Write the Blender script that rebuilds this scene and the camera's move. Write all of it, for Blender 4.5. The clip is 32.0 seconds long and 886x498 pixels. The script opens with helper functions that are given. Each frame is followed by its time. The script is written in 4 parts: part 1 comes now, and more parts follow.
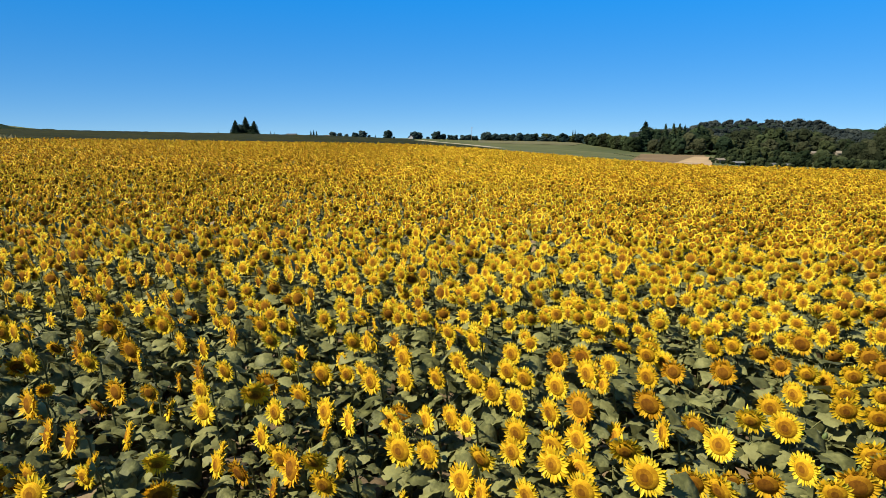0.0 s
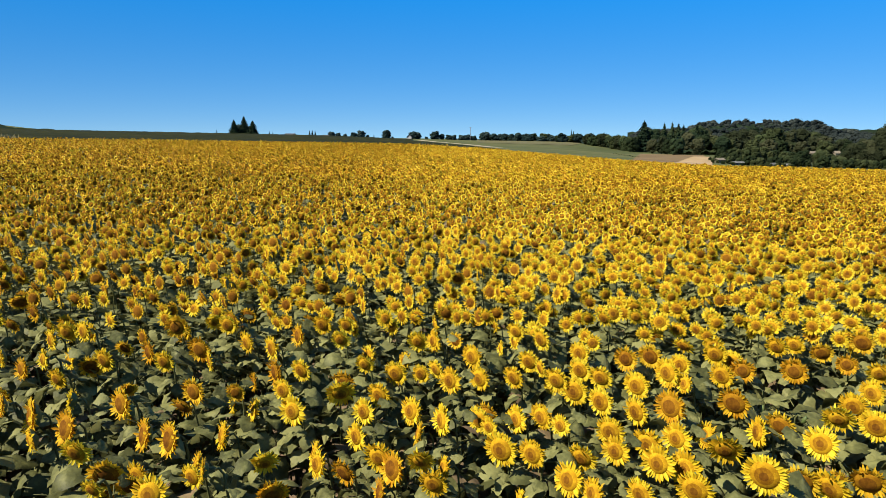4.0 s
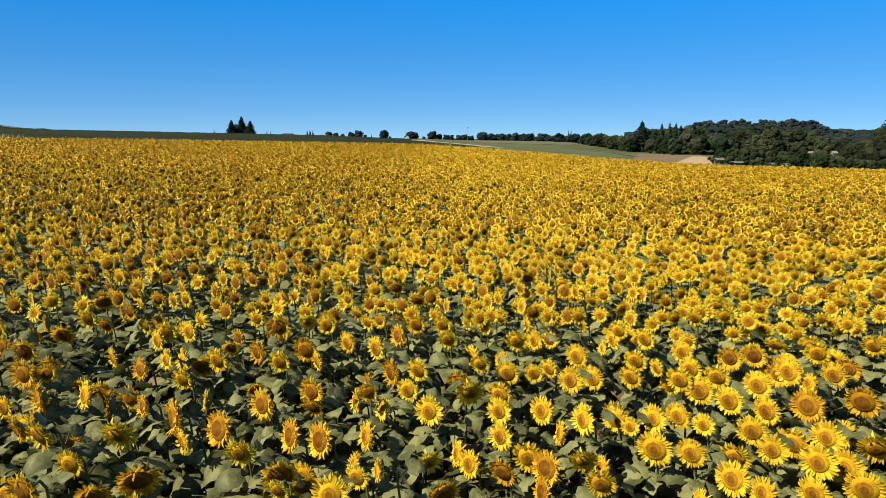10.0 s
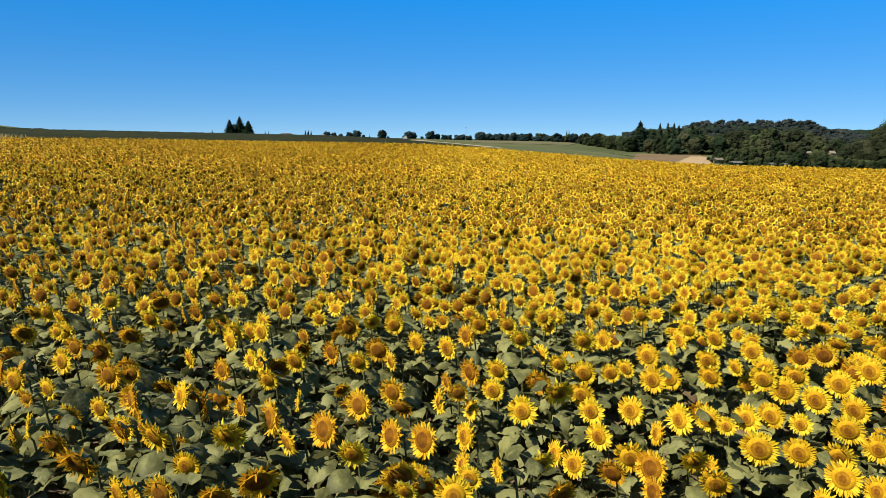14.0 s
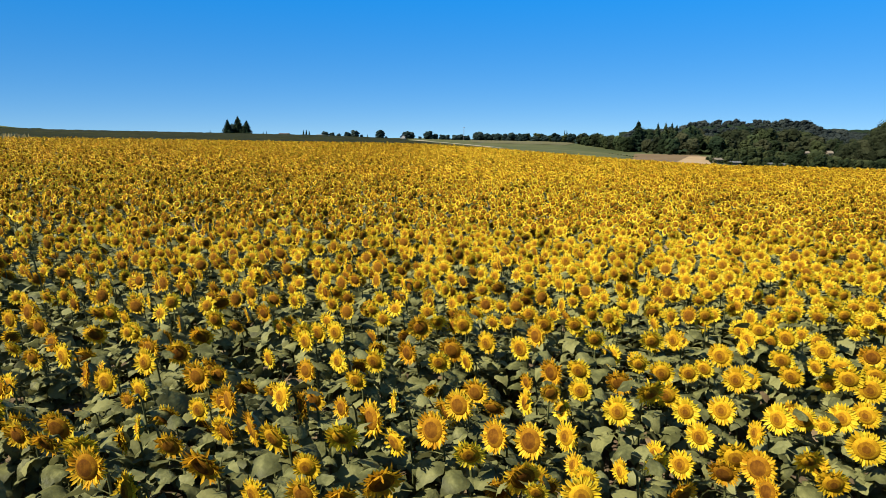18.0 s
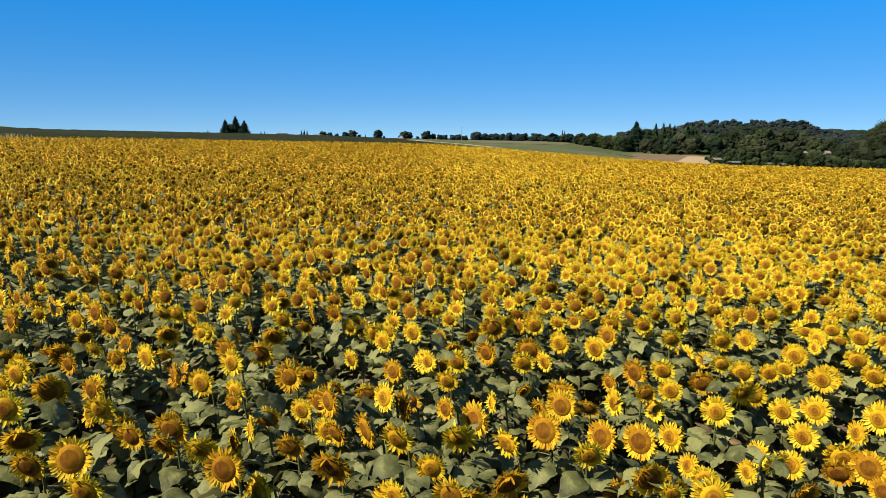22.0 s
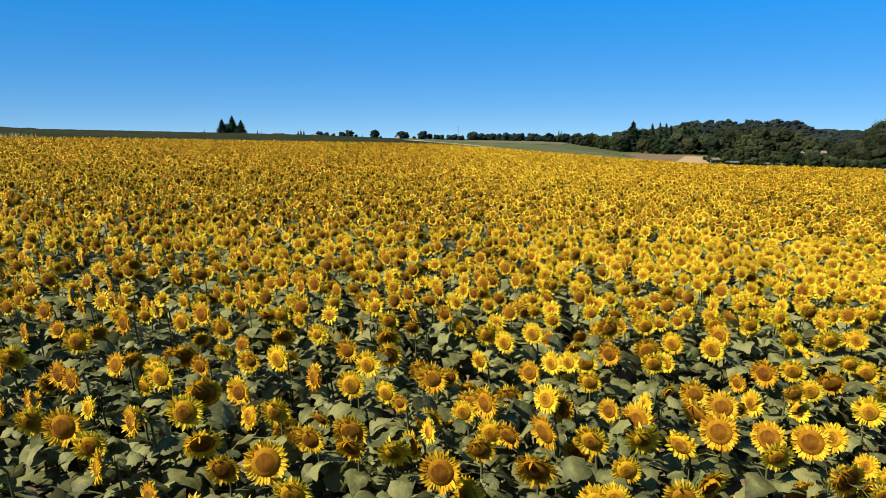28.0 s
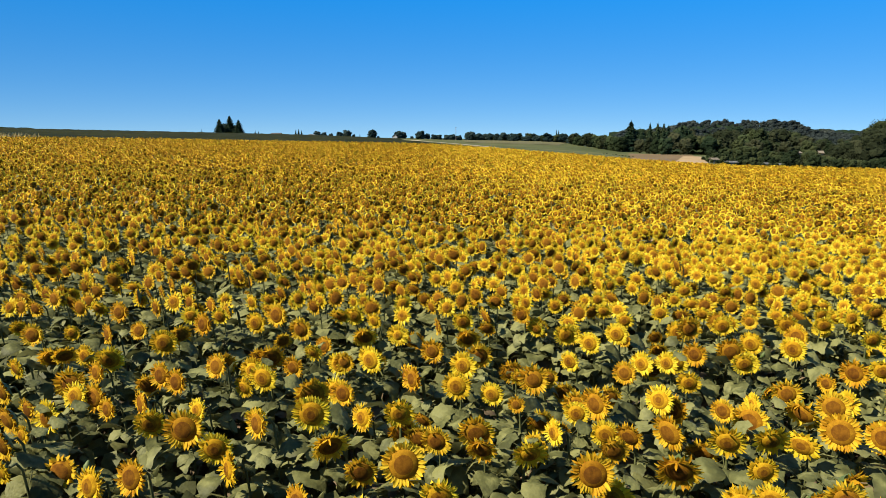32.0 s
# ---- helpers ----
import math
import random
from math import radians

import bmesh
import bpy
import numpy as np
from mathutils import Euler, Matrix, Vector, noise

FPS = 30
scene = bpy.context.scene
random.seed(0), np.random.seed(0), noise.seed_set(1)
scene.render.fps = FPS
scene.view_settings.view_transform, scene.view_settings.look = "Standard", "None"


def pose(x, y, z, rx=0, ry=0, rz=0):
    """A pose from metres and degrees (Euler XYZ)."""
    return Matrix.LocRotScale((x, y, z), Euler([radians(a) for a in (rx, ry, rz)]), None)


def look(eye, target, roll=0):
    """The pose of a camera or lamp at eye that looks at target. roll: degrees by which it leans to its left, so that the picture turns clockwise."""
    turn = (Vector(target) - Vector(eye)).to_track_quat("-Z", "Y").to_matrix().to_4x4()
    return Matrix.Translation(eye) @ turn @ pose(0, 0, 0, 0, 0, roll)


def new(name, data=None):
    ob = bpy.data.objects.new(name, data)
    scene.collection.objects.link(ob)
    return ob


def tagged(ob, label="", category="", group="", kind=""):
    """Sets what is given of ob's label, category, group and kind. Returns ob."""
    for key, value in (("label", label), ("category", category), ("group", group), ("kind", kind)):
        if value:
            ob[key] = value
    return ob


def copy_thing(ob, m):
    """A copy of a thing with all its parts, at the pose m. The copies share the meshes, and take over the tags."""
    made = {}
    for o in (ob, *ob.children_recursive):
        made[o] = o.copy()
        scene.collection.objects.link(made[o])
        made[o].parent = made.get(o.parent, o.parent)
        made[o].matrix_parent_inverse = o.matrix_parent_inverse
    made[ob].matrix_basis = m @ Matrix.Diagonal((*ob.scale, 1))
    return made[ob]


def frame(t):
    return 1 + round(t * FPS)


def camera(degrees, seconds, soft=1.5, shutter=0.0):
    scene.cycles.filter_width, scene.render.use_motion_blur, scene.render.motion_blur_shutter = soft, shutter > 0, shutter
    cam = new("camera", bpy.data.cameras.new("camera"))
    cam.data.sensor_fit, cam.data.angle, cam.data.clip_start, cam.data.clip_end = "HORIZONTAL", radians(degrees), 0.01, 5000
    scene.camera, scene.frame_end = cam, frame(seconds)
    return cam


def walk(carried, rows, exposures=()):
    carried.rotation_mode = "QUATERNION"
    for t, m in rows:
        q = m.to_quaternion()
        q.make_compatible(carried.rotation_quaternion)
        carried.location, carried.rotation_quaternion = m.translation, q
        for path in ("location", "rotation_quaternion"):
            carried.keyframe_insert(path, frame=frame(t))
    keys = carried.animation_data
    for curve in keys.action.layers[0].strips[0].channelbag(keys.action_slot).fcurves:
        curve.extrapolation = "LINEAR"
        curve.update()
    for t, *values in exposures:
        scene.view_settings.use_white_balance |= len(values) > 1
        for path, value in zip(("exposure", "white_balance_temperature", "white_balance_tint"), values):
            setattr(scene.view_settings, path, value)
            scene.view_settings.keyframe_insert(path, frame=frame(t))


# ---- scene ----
# ---------------------------------------------------------------- camera
EYE = 4.0
LENS = 70.0
PITCH = -10.57
cam = camera(LENS, 32.0, soft=0.8)


def eye_row(t):
    """A slow slide to the left that gathers a little pace, with a slight turn to the right."""
    k = t / 32.0
    x = -6.6 * (k + 0.02806 * (k * k - k) + 0.04284 * (k ** 3 - k))
    y = 0.03564 * k + 0.19136 * k * k
    z = EYE - 0.06709 * k + 0.04313 * k * k
    yaw = math.degrees(-0.02813 * k - 0.01063 * k * k + 0.00181 * k ** 3)
    return pose(x, y, z, 90 + PITCH - 0.033 * k, -0.107 * k, yaw)


walk(cam, [(t, eye_row(t)) for t in range(0, 33)], exposures=[(0, 1.35)])

# ---------------------------------------------------------------- world and sun
SUN_AZ, SUN_EL = -110, 46      # degrees; azimuth clockwise from +y
world = bpy.data.worlds.new("sky")
scene.world = world
world.use_nodes = True
wn, wl = world.node_tree.nodes, world.node_tree.links
wn.clear()
sky = wn.new("ShaderNodeTexSky")
sky.sky_type = "NISHITA"
sky.sun_disc = False
sky.sun_elevation, sky.sun_rotation = radians(SUN_EL), radians(SUN_AZ)
sky.altitude, sky.air_density, sky.dust_density, sky.ozone_density = 300, 1.0, 0.15, 3.0
hue = wn.new("ShaderNodeHueSaturation")
hue.inputs["Saturation"].default_value = 1.2
tint = wn.new("ShaderNodeMix")
tint.data_type, tint.blend_type = "RGBA", "MULTIPLY"
tint.inputs[0].default_value = 1.0
# paler and softer towards the horizon, deeper blue above
rise_of = wn.new("ShaderNodeSeparateXYZ")
span = wn.new("ShaderNodeMapRange")
span.inputs["From Min"].default_value, span.inputs["From Max"].default_value = 0.0, 0.21
tones = wn.new("ShaderNodeMix")
tones.data_type = "RGBA"
tones.inputs[6].default_value, tones.inputs[7].default_value = (0.79, 0.79, 0.70, 1), (0.125, 1.09, 1.33, 1)
wl.new(rise_of.outputs[2], span.inputs["Value"])
wl.new(span.outputs[0], tones.inputs[0])
over_span = wn.new("ShaderNodeMapRange")
over_span.inputs["From Min"].default_value, over_span.inputs["From Max"].default_value = 0.22, 0.5
tones_over = wn.new("ShaderNodeMix")
tones_over.data_type = "RGBA"
tones_over.inputs[7].default_value = (0.92, 0.95, 0.92, 1)
wl.new(rise_of.outputs[2], over_span.inputs["Value"])
wl.new(over_span.outputs[0], tones_over.inputs[0])
wl.new(tones.outputs[2], tones_over.inputs[6])
wl.new(tones_over.outputs[2], tint.inputs[7])
# a little deeper at right angles to the sun
across = wn.new("ShaderNodeMapRange")
across.inputs["From Min"].default_value, across.inputs["From Max"].default_value = -0.6, 0.6
across.inputs["To Min"].default_value, across.inputs["To Max"].default_value = 0.91, 1.12
depth = wn.new("ShaderNodeMix")
depth.data_type, depth.blend_type = "RGBA", "MULTIPLY"
depth.inputs[0].default_value = 1.0
back = wn.new("ShaderNodeBackground")
back.inputs["Strength"].default_value = 0.0945
wout = wn.new("ShaderNodeOutputWorld")
# the clear high-summer blue reaches far down: the sky is read a little above each direction
coord = wn.new("ShaderNodeTexCoord")
lift = wn.new("ShaderNodeVectorMath")
lift.operation = "MULTIPLY_ADD"
lift.inputs[1].default_value, lift.inputs[2].default_value = (0.0, 1, 2.2), (0, 0, 0.19)
wl.new(coord.outputs["Generated"], lift.inputs[0])
wl.new(coord.outputs["Generated"], rise_of.inputs[0])
wl.new(lift.outputs[0], sky.inputs["Vector"])
wl.new(sky.outputs[0], hue.inputs["Color"])
wl.new(hue.outputs[0], tint.inputs[6])
wl.new(rise_of.outputs[0], across.inputs["Value"])
wl.new(tint.outputs[2], depth.inputs[6])
wl.new(across.outputs[0], depth.inputs[7])
wl.new(depth.outputs[2], back.inputs["Color"])
wl.new(back.outputs[0], wout.inputs["Surface"])

sun_data = bpy.data.lights.new("sun", "SUN")
sun_data.energy, sun_data.angle, sun_data.color = 5.0, radians(0.53), (1.0, 0.93, 0.80)
sun = new("sun", sun_data)
az, el = radians(SUN_AZ), radians(SUN_EL)
to_sun = Vector((math.sin(az) * math.cos(el), math.cos(az) * math.cos(el), math.sin(el)))
sun.matrix_world = look(to_sun * 50, (0, 0, 0))


# ---------------------------------------------------------------- materials
def material(name, colours, scale=4.0, rough=0.7, island=0.0, bump=0.0, bump_scale=30.0, translucent=0.0, fine=0.0, fine_scale=40.0, spec=0.3, coords="Object", stretch=(1, 1, 1), each=None):
    """Two or three colours blended by noise, varied per island or object, with a fine grain and relief."""
    m = bpy.data.materials.new(name)
    m.use_nodes = True
    n, l = m.node_tree.nodes, m.node_tree.links
    bsdf = n["Principled BSDF"]
    bsdf.inputs["Roughness"].default_value = rough
    bsdf.inputs["Specular IOR Level"].default_value = spec
    tc = n.new("ShaderNodeTexCoord")
    mp = n.new("ShaderNodeMapping")
    mp.inputs["Scale"].default_value = stretch
    l.new(tc.outputs[coords], mp.inputs[0])
    nz = n.new("ShaderNodeTexNoise")
    nz.inputs["Scale"].default_value, nz.inputs["Detail"].default_value = scale, 5
    l.new(mp.outputs[0], nz.inputs["Vector"])
    ramp = n.new("ShaderNodeValToRGB")
    ramp.color_ramp.elements[0].position, ramp.color_ramp.elements[1].position = 0.32, 0.68
    ramp.color_ramp.elements[0].color = (*colours[0], 1)
    ramp.color_ramp.elements[1].color = (*colours[-1], 1)
    if len(colours) == 3:
        ramp.color_ramp.elements.new(0.5).color = (*colours[1], 1)
    fac = nz.outputs[0]
    if island:
        geo = n.new("ShaderNodeNewGeometry")
        info = n.new("ShaderNodeObjectInfo")
        own = n.new("ShaderNodeMath")
        own.operation = "MULTIPLY_ADD"
        own.inputs[1].default_value, own.inputs[2].default_value = 0.5 * island if each is None else each, -0.25 * island if each is None else -0.25 * island - 0.5 * each + 0.25 * island
        l.new(info.outputs["Random"], own.inputs[0])
        half = n.new("ShaderNodeMath")
        half.operation = "MULTIPLY_ADD"
        half.inputs[1].default_value = 0.5 * island
        l.new(geo.outputs["Random Per Island"], half.inputs[0])
        level = n.new("ShaderNodeMath")
        level.inputs[1].default_value = -0.25 * island
        l.new(own.outputs[0], level.inputs[0])
        l.new(level.outputs[0], half.inputs[2])
        total = n.new("ShaderNodeMath")
        l.new(nz.outputs[0], total.inputs[0])
        l.new(half.outputs[0], total.inputs[1])
        fac = total.outputs[0]
    l.new(fac, ramp.inputs[0])
    colour = ramp.outputs[0]
    if fine:
        nf = n.new("ShaderNodeTexNoise")
        nf.inputs["Scale"].default_value, nf.inputs["Detail"].default_value = fine_scale, 3
        l.new(mp.outputs[0], nf.inputs["Vector"])
        mr = n.new("ShaderNodeMapRange")
        mr.inputs["To Min"].default_value, mr.inputs["To Max"].default_value = 1 - fine, 1 + fine
        l.new(nf.outputs[0], mr.inputs["Value"])
        mx = n.new("ShaderNodeMix")
        mx.data_type, mx.blend_type = "RGBA", "MULTIPLY"
        mx.inputs[0].default_value = 1.0
        l.new(colour, mx.inputs[6])
        l.new(mr.outputs[0], mx.inputs[7])
        colour = mx.outputs[2]
    l.new(colour, bsdf.inputs["Base Color"])
    if bump:
        nb = n.new("ShaderNodeTexNoise")
        nb.inputs["Scale"].default_value, nb.inputs["Detail"].default_value = bump_scale, 4
        l.new(mp.outputs[0], nb.inputs["Vector"])
        bp = n.new("ShaderNodeBump")
        bp.inputs["Strength"].default_value, bp.inputs["Distance"].default_value = bump, 0.3 / bump_scale
        l.new(nb.outputs[0], bp.inputs["Height"])
        l.new(bp.outputs[0], bsdf.inputs["Normal"])
    if translucent:
        tr = n.new("ShaderNodeBsdfTranslucent")
        l.new(colour, tr.inputs["Color"])
        mix = n.new("ShaderNodeMixShader")
        mix.inputs[0].default_value = translucent
        l.new(bsdf.outputs[0], mix.inputs[1])
        l.new(tr.outputs[0], mix.inputs[2])
        l.new(mix.outputs[0], n["Material Output"].inputs["Surface"])
    return m


PETAL = material("petal_yellow", [(0.475, 0.280, 0.010), (0.59, 0.408, 0.016), (0.66, 0.502, 0.030)], 9, 0.55, island=0.6, translucent=0.42, fine=0.12, fine_scale=60, spec=0.10)
PETAL_FADED = material("petal_fading", [(0.44, 0.215, 0.009), (0.58, 0.345, 0.015), (0.68, 0.46, 0.028)], 9, 0.6, island=0.6, translucent=0.48, fine=0.2, fine_scale=60, spec=0.08)
DISC_RIM = material("floret_gold", [(0.195, 0.098, 0.004), (0.36, 0.205, 0.008)], 30, 0.9, island=0.5, bump=0.9, bump_scale=170, fine=0.5, fine_scale=200, spec=0.04)
DISC_MID = material("floret_brown", [(0.120, 0.050, 0.003), (0.225, 0.110, 0.006)], 30, 0.9, island=0.5, bump=0.9, bump_scale=200, fine=0.5, fine_scale=200, spec=0.04)
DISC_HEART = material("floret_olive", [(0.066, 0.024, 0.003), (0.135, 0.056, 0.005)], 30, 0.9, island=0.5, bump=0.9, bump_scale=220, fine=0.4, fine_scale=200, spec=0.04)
LEAF = material("sunflower_leaf", [(0.047, 0.049, 0.016), (0.085, 0.087, 0.029), (0.156, 0.153, 0.054)], 9, 0.58, island=0.75, bump=0.7, bump_scale=30, translucent=0.25, fine=0.2, fine_scale=50, spec=0.13)
LEAF_DRY = material("withered_leaf", [(0.058, 0.039, 0.018), (0.120, 0.082, 0.038)], 9, 0.85, island=0.5, bump=0.5, bump_scale=40, fine=0.25)
BRACT = material("bract_green", [(0.045, 0.066, 0.016), (0.085, 0.11, 0.03)], 12, 0.6, island=0.4, bump=0.3, bump_scale=60)
STALK = material("stalk_green", [(0.045, 0.050, 0.014), (0.080, 0.085, 0.026)], 9, 0.65, island=0.4, bump=0.4, bump_scale=90)
SOIL = material("field_soil", [(0.090, 0.060, 0.036), (0.150, 0.104, 0.065)], 0.6, 0.95, bump=0.8, bump_scale=6, fine=0.35, fine_scale=9, spec=0.04)
CROP = material("dark_green_crop", [(0.007888, 0.009812, 0.00168), (0.01396, 0.01501, 0.00252), (0.02306, 0.02251, 0.0042)], 0.16, 0.85, bump=0.8, bump_scale=2.2, fine=0.4, fine_scale=1.4, stretch=(1, 0.35, 1), spec=0.04)
MEADOW = material("meadow_grass", [(0.042, 0.050, 0.018), (0.058, 0.064, 0.024), (0.082, 0.080, 0.034)], 0.03, 0.9, bump=0.6, bump_scale=2, fine=0.25, fine_scale=0.8, stretch=(0.5, 1.3, 1), spec=0.04)
STRAW = material("dry_grass", [(0.068, 0.066, 0.030), (0.100, 0.090, 0.045)], 0.05, 0.95, bump=0.5, bump_scale=2, fine=0.25, fine_scale=0.7, stretch=(0.4, 1.6, 1), spec=0.04)
STUBBLE = material("brown_stubble", [(0.08448, 0.05773, 0.02886), (0.1338, 0.09381, 0.04907)], 0.08, 0.95, bump=0.5, bump_scale=2, fine=0.25, fine_scale=0.9, stretch=(0.5, 2, 1), spec=0.04)
TAN = material("pale_bare_soil", [(0.2099, 0.1463, 0.07623), (0.269, 0.1939, 0.1055)], 0.08, 0.95, bump=0.4, bump_scale=2, fine=0.15, fine_scale=0.9, spec=0.04)
GRAVEL = material("pale_gravel", [(0.2268, 0.1837, 0.1291), (0.3128, 0.2581, 0.1877)], 0.4, 0.95, bump=0.4, bump_scale=3, fine=0.2, fine_scale=2, spec=0.04)
BARK = material("bark", [(0.05, 0.038, 0.028), (0.10, 0.078, 0.058)], 3, 0.95, bump=0.8, bump_scale=9)
FOLIAGE = material("broadleaf_foliage", [(0.0175, 0.0269, 0.0118), (0.0317, 0.0427, 0.0177), (0.0555, 0.0664, 0.0266)], 0.3, 0.85, island=0.35, each=0.5, translucent=0.5, spec=0.03)
# paler and bluer leaves: the haze over the far slope is painted in
FOLIAGE_HILL_HAZY = material("hazy_hill_foliage", [(0.0301, 0.0392, 0.0366), (0.0501, 0.0611, 0.0521), (0.0852, 0.0917, 0.0730)], 0.05, 0.9, island=0.25, each=0.3, bump=0.6, bump_scale=0.9, translucent=0.5, spec=0.02)
# blue tint in this base colour stands for haze in front of the ridge
FOLIAGE_RIDGE_HAZY = material("hazy_ridge_foliage", [(0.02013, 0.03617, 0.03298), (0.03197, 0.05297, 0.04743), (0.04973, 0.07234, 0.06465)], 0.2, 0.9, island=0.3, each=0.3, translucent=0.5, spec=0.02)
FOLIAGE_OLIVE = material("olive_foliage", [(0.0206, 0.0263, 0.0125), (0.0340, 0.0407, 0.0195), (0.0559, 0.0590, 0.0292)], 0.3, 0.85, island=0.35, each=0.5, translucent=0.5, spec=0.03)
FOLIAGE_DARK = material("dark_foliage", [(0.0190, 0.0319, 0.0165), (0.0379, 0.0558, 0.0247), (0.0715, 0.0897, 0.0371)], 0.3, 0.9, island=0.35, each=0.45, translucent=0.5, spec=0.03)
NEEDLES = material("conifer_needles", [(0.0096, 0.01836, 0.00972), (0.0192, 0.03024, 0.01361), (0.0336, 0.04536, 0.01944)], 0.4, 0.85, island=0.7, spec=0.04)
DRY = material("dry_weeds", [(0.22, 0.18, 0.075), (0.34, 0.28, 0.13)], 2, 0.9, island=0.6, translucent=0.4, spec=0.03)
WHITEWASH = material("white_render", [(0.2486, 0.2390, 0.2200), (0.3156, 0.3060, 0.2869)], 0.8, 0.85, bump=0.2, bump_scale=8)
OCHRE = material("ochre_render", [(0.0985, 0.0804, 0.0548), (0.1379, 0.1140, 0.0805)], 0.8, 0.85, bump=0.2, bump_scale=8)
ROOFTILE = material("red_brown_tiles", [(0.034, 0.030, 0.028), (0.06, 0.05, 0.045)], 1.5, 0.85, bump=0.6, bump_scale=6)
SHEETMETAL = material("grey_sheet_metal", [(0.06, 0.06, 0.057), (0.102, 0.102, 0.096)], 1.0, 0.9, spec=0.05, bump=0.2, bump_scale=8)
DARKGLASS = material("dark_window_glass", [(0.02, 0.025, 0.03), (0.035, 0.04, 0.045)], 1.0, 0.15, spec=0.6)
POLEWOOD = material("pole_timber", [(0.10, 0.085, 0.07), (0.17, 0.15, 0.125)], 2, 0.9, bump=0.5, bump_scale=20)


# ---------------------------------------------------------------- mesh helpers
class Build:
    """Collects vertices, faces and material slots in plain arrays."""

    def __init__(self):
        self.v, self.f, self.m = [], [], []

    def add(self, verts, faces, slot=0):
        base = sum(len(a) for a in self.v)
        self.v.append(np.asarray(verts, float).reshape(-1, 3))
        self.f += [tuple(base + i for i in face) for face in faces]
        self.m += [slot] * len(faces)
        return self

    def arrays(self):
        return np.concatenate(self.v), self.f, np.array(self.m, dtype=np.int32)

    def moved(self, mat):
        v = np.concatenate(self.v)
        out = Build()
        out.v = [v @ mat[:3, :3].T + mat[:3, 3]]
        out.f, out.m = list(self.f), list(self.m)
        return out

    def join(self, other):
        base = sum(len(a) for a in self.v)
        self.v += other.v
        self.f += [tuple(base + i for i in face) for face in other.f]
        self.m += other.m
        return self

    def mesh(self, name, materials, smooth=True):
        return stamp(name, [(self.arrays(), np.eye(4)[None])], materials, smooth)


def stamp(name, jobs, materials, smooth=True):
    """One mesh from many placed copies. jobs: (vertices, faces, slots) with an array of 4 x 4 poses."""
    vs, loops, totals, slots, base = [], [], [], [], 0
    for (v, faces, slot), mats in jobs:
        k = len(mats)
        if not k:
            continue
        w = np.einsum("kij,nj->kni", mats[:, :3, :3], v) + mats[:, None, :3, 3]
        vs.append(w.reshape(-1, 3))
        flat = np.fromiter((i for f in faces for i in f), dtype=np.int64)
        tot = np.fromiter((len(f) for f in faces), dtype=np.int32)
        loops.append((flat[None] + base + (np.arange(k) * len(v))[:, None]).ravel())
        totals.append(np.tile(tot, k))
        slots.append(np.tile(slot, k))
        base += k * len(v)
    me = bpy.data.meshes.new(name)
    v, lp, tt, sl = np.concatenate(vs), np.concatenate(loops), np.concatenate(totals), np.concatenate(slots)
    me.vertices.add(len(v))
    me.vertices.foreach_set("co", v.astype(np.float32).ravel())
    me.loops.add(len(lp))
    me.loops.foreach_set("vertex_index", lp.astype(np.int32))
    me.polygons.add(len(tt))
    me.polygons.foreach_set("loop_start", (np.cumsum(tt) - tt).astype(np.int32))
    me.polygons.foreach_set("loop_total", tt.astype(np.int32))
    for m in materials:
        me.materials.append(m)
    me.polygons.foreach_set("material_index", sl.astype(np.int32))
    me.polygons.foreach_set("use_smooth", np.full(len(tt), smooth))
    me.update(calc_edges=True)
    return me


def part(name, mesh, parent, label=""):
    ob = new(name, mesh)
    ob.parent = parent
    return tagged(ob, label)


def thing(name, label, category, group="", kind="", at=None):
    ob = new(name)
    ob.empty_display_size = 0.2
    if at is not None:
        ob.matrix_basis = at
    return tagged(ob, label, category, group, kind)


def spin(axis, degrees):
    return np.array(Matrix.Rotation(radians(degrees), 4, axis))


def shift(x, y, z):
    return np.array(Matrix.Translation((x, y, z)))


def tube(points, radii, sides=6, slot=0, caps=True):
    """A tapered tube along points."""
    b = Build()
    pts = [Vector(p) for p in points]
    rings = []
    for i, p in enumerate(pts):
        d = (pts[min(i + 1, len(pts) - 1)] - pts[max(i - 1, 0)]).normalized()
        a = d.cross(Vector((0.31, 0.95, 0.07))).normalized()
        c = d.cross(a)
        rings += [p + radii[i] * (math.cos(2 * math.pi * k / sides) * a + math.sin(2 * math.pi * k / sides) * c) for k in range(sides)]
    faces = [(i * sides + k, i * sides + (k + 1) % sides, (i + 1) * sides + (k + 1) % sides, (i + 1) * sides + k) for i in range(len(pts) - 1) for k in range(sides)]
    if caps:
        faces.append(tuple(range((len(pts) - 1) * sides, len(pts) * sides)))
    return b.add([tuple(r) for r in rings], faces, slot)


def box(cx, cy, cz, sx, sy, sz, slot=0):
    v = [(cx + sx / 2 * i, cy + sy / 2 * j, cz + sz / 2 * k) for i in (-1, 1) for j in (-1, 1) for k in (-1, 1)]
    return Build().add(v, [(0, 1, 3, 2), (4, 6, 7, 5), (0, 4, 5, 1), (2, 3, 7, 6), (0, 2, 6, 4), (1, 5, 7, 3)], slot)


# ---------------------------------------------------------------- lie of the land
HEAD = 1.66                        # mean height of the flower heads over the soil
FIELD_S = [-0.72, -0.52, -0.34, -0.056, 0.067, 0.19, 0.286, 0.427, 0.541, 0.72]
FIELD_Y = [71, 83, 95, 110, 105, 95, 90, 85, 80, 74]
TRIM_S = [-0.69, -0.34, -0.056, 0.067, 0.19, 0.286, 0.427, 0.541, 0.69]
TRIM_Z = [-0.20, -0.20, -0.02, -0.10, -0.30, -0.60, -0.75, -0.45, -0.2]
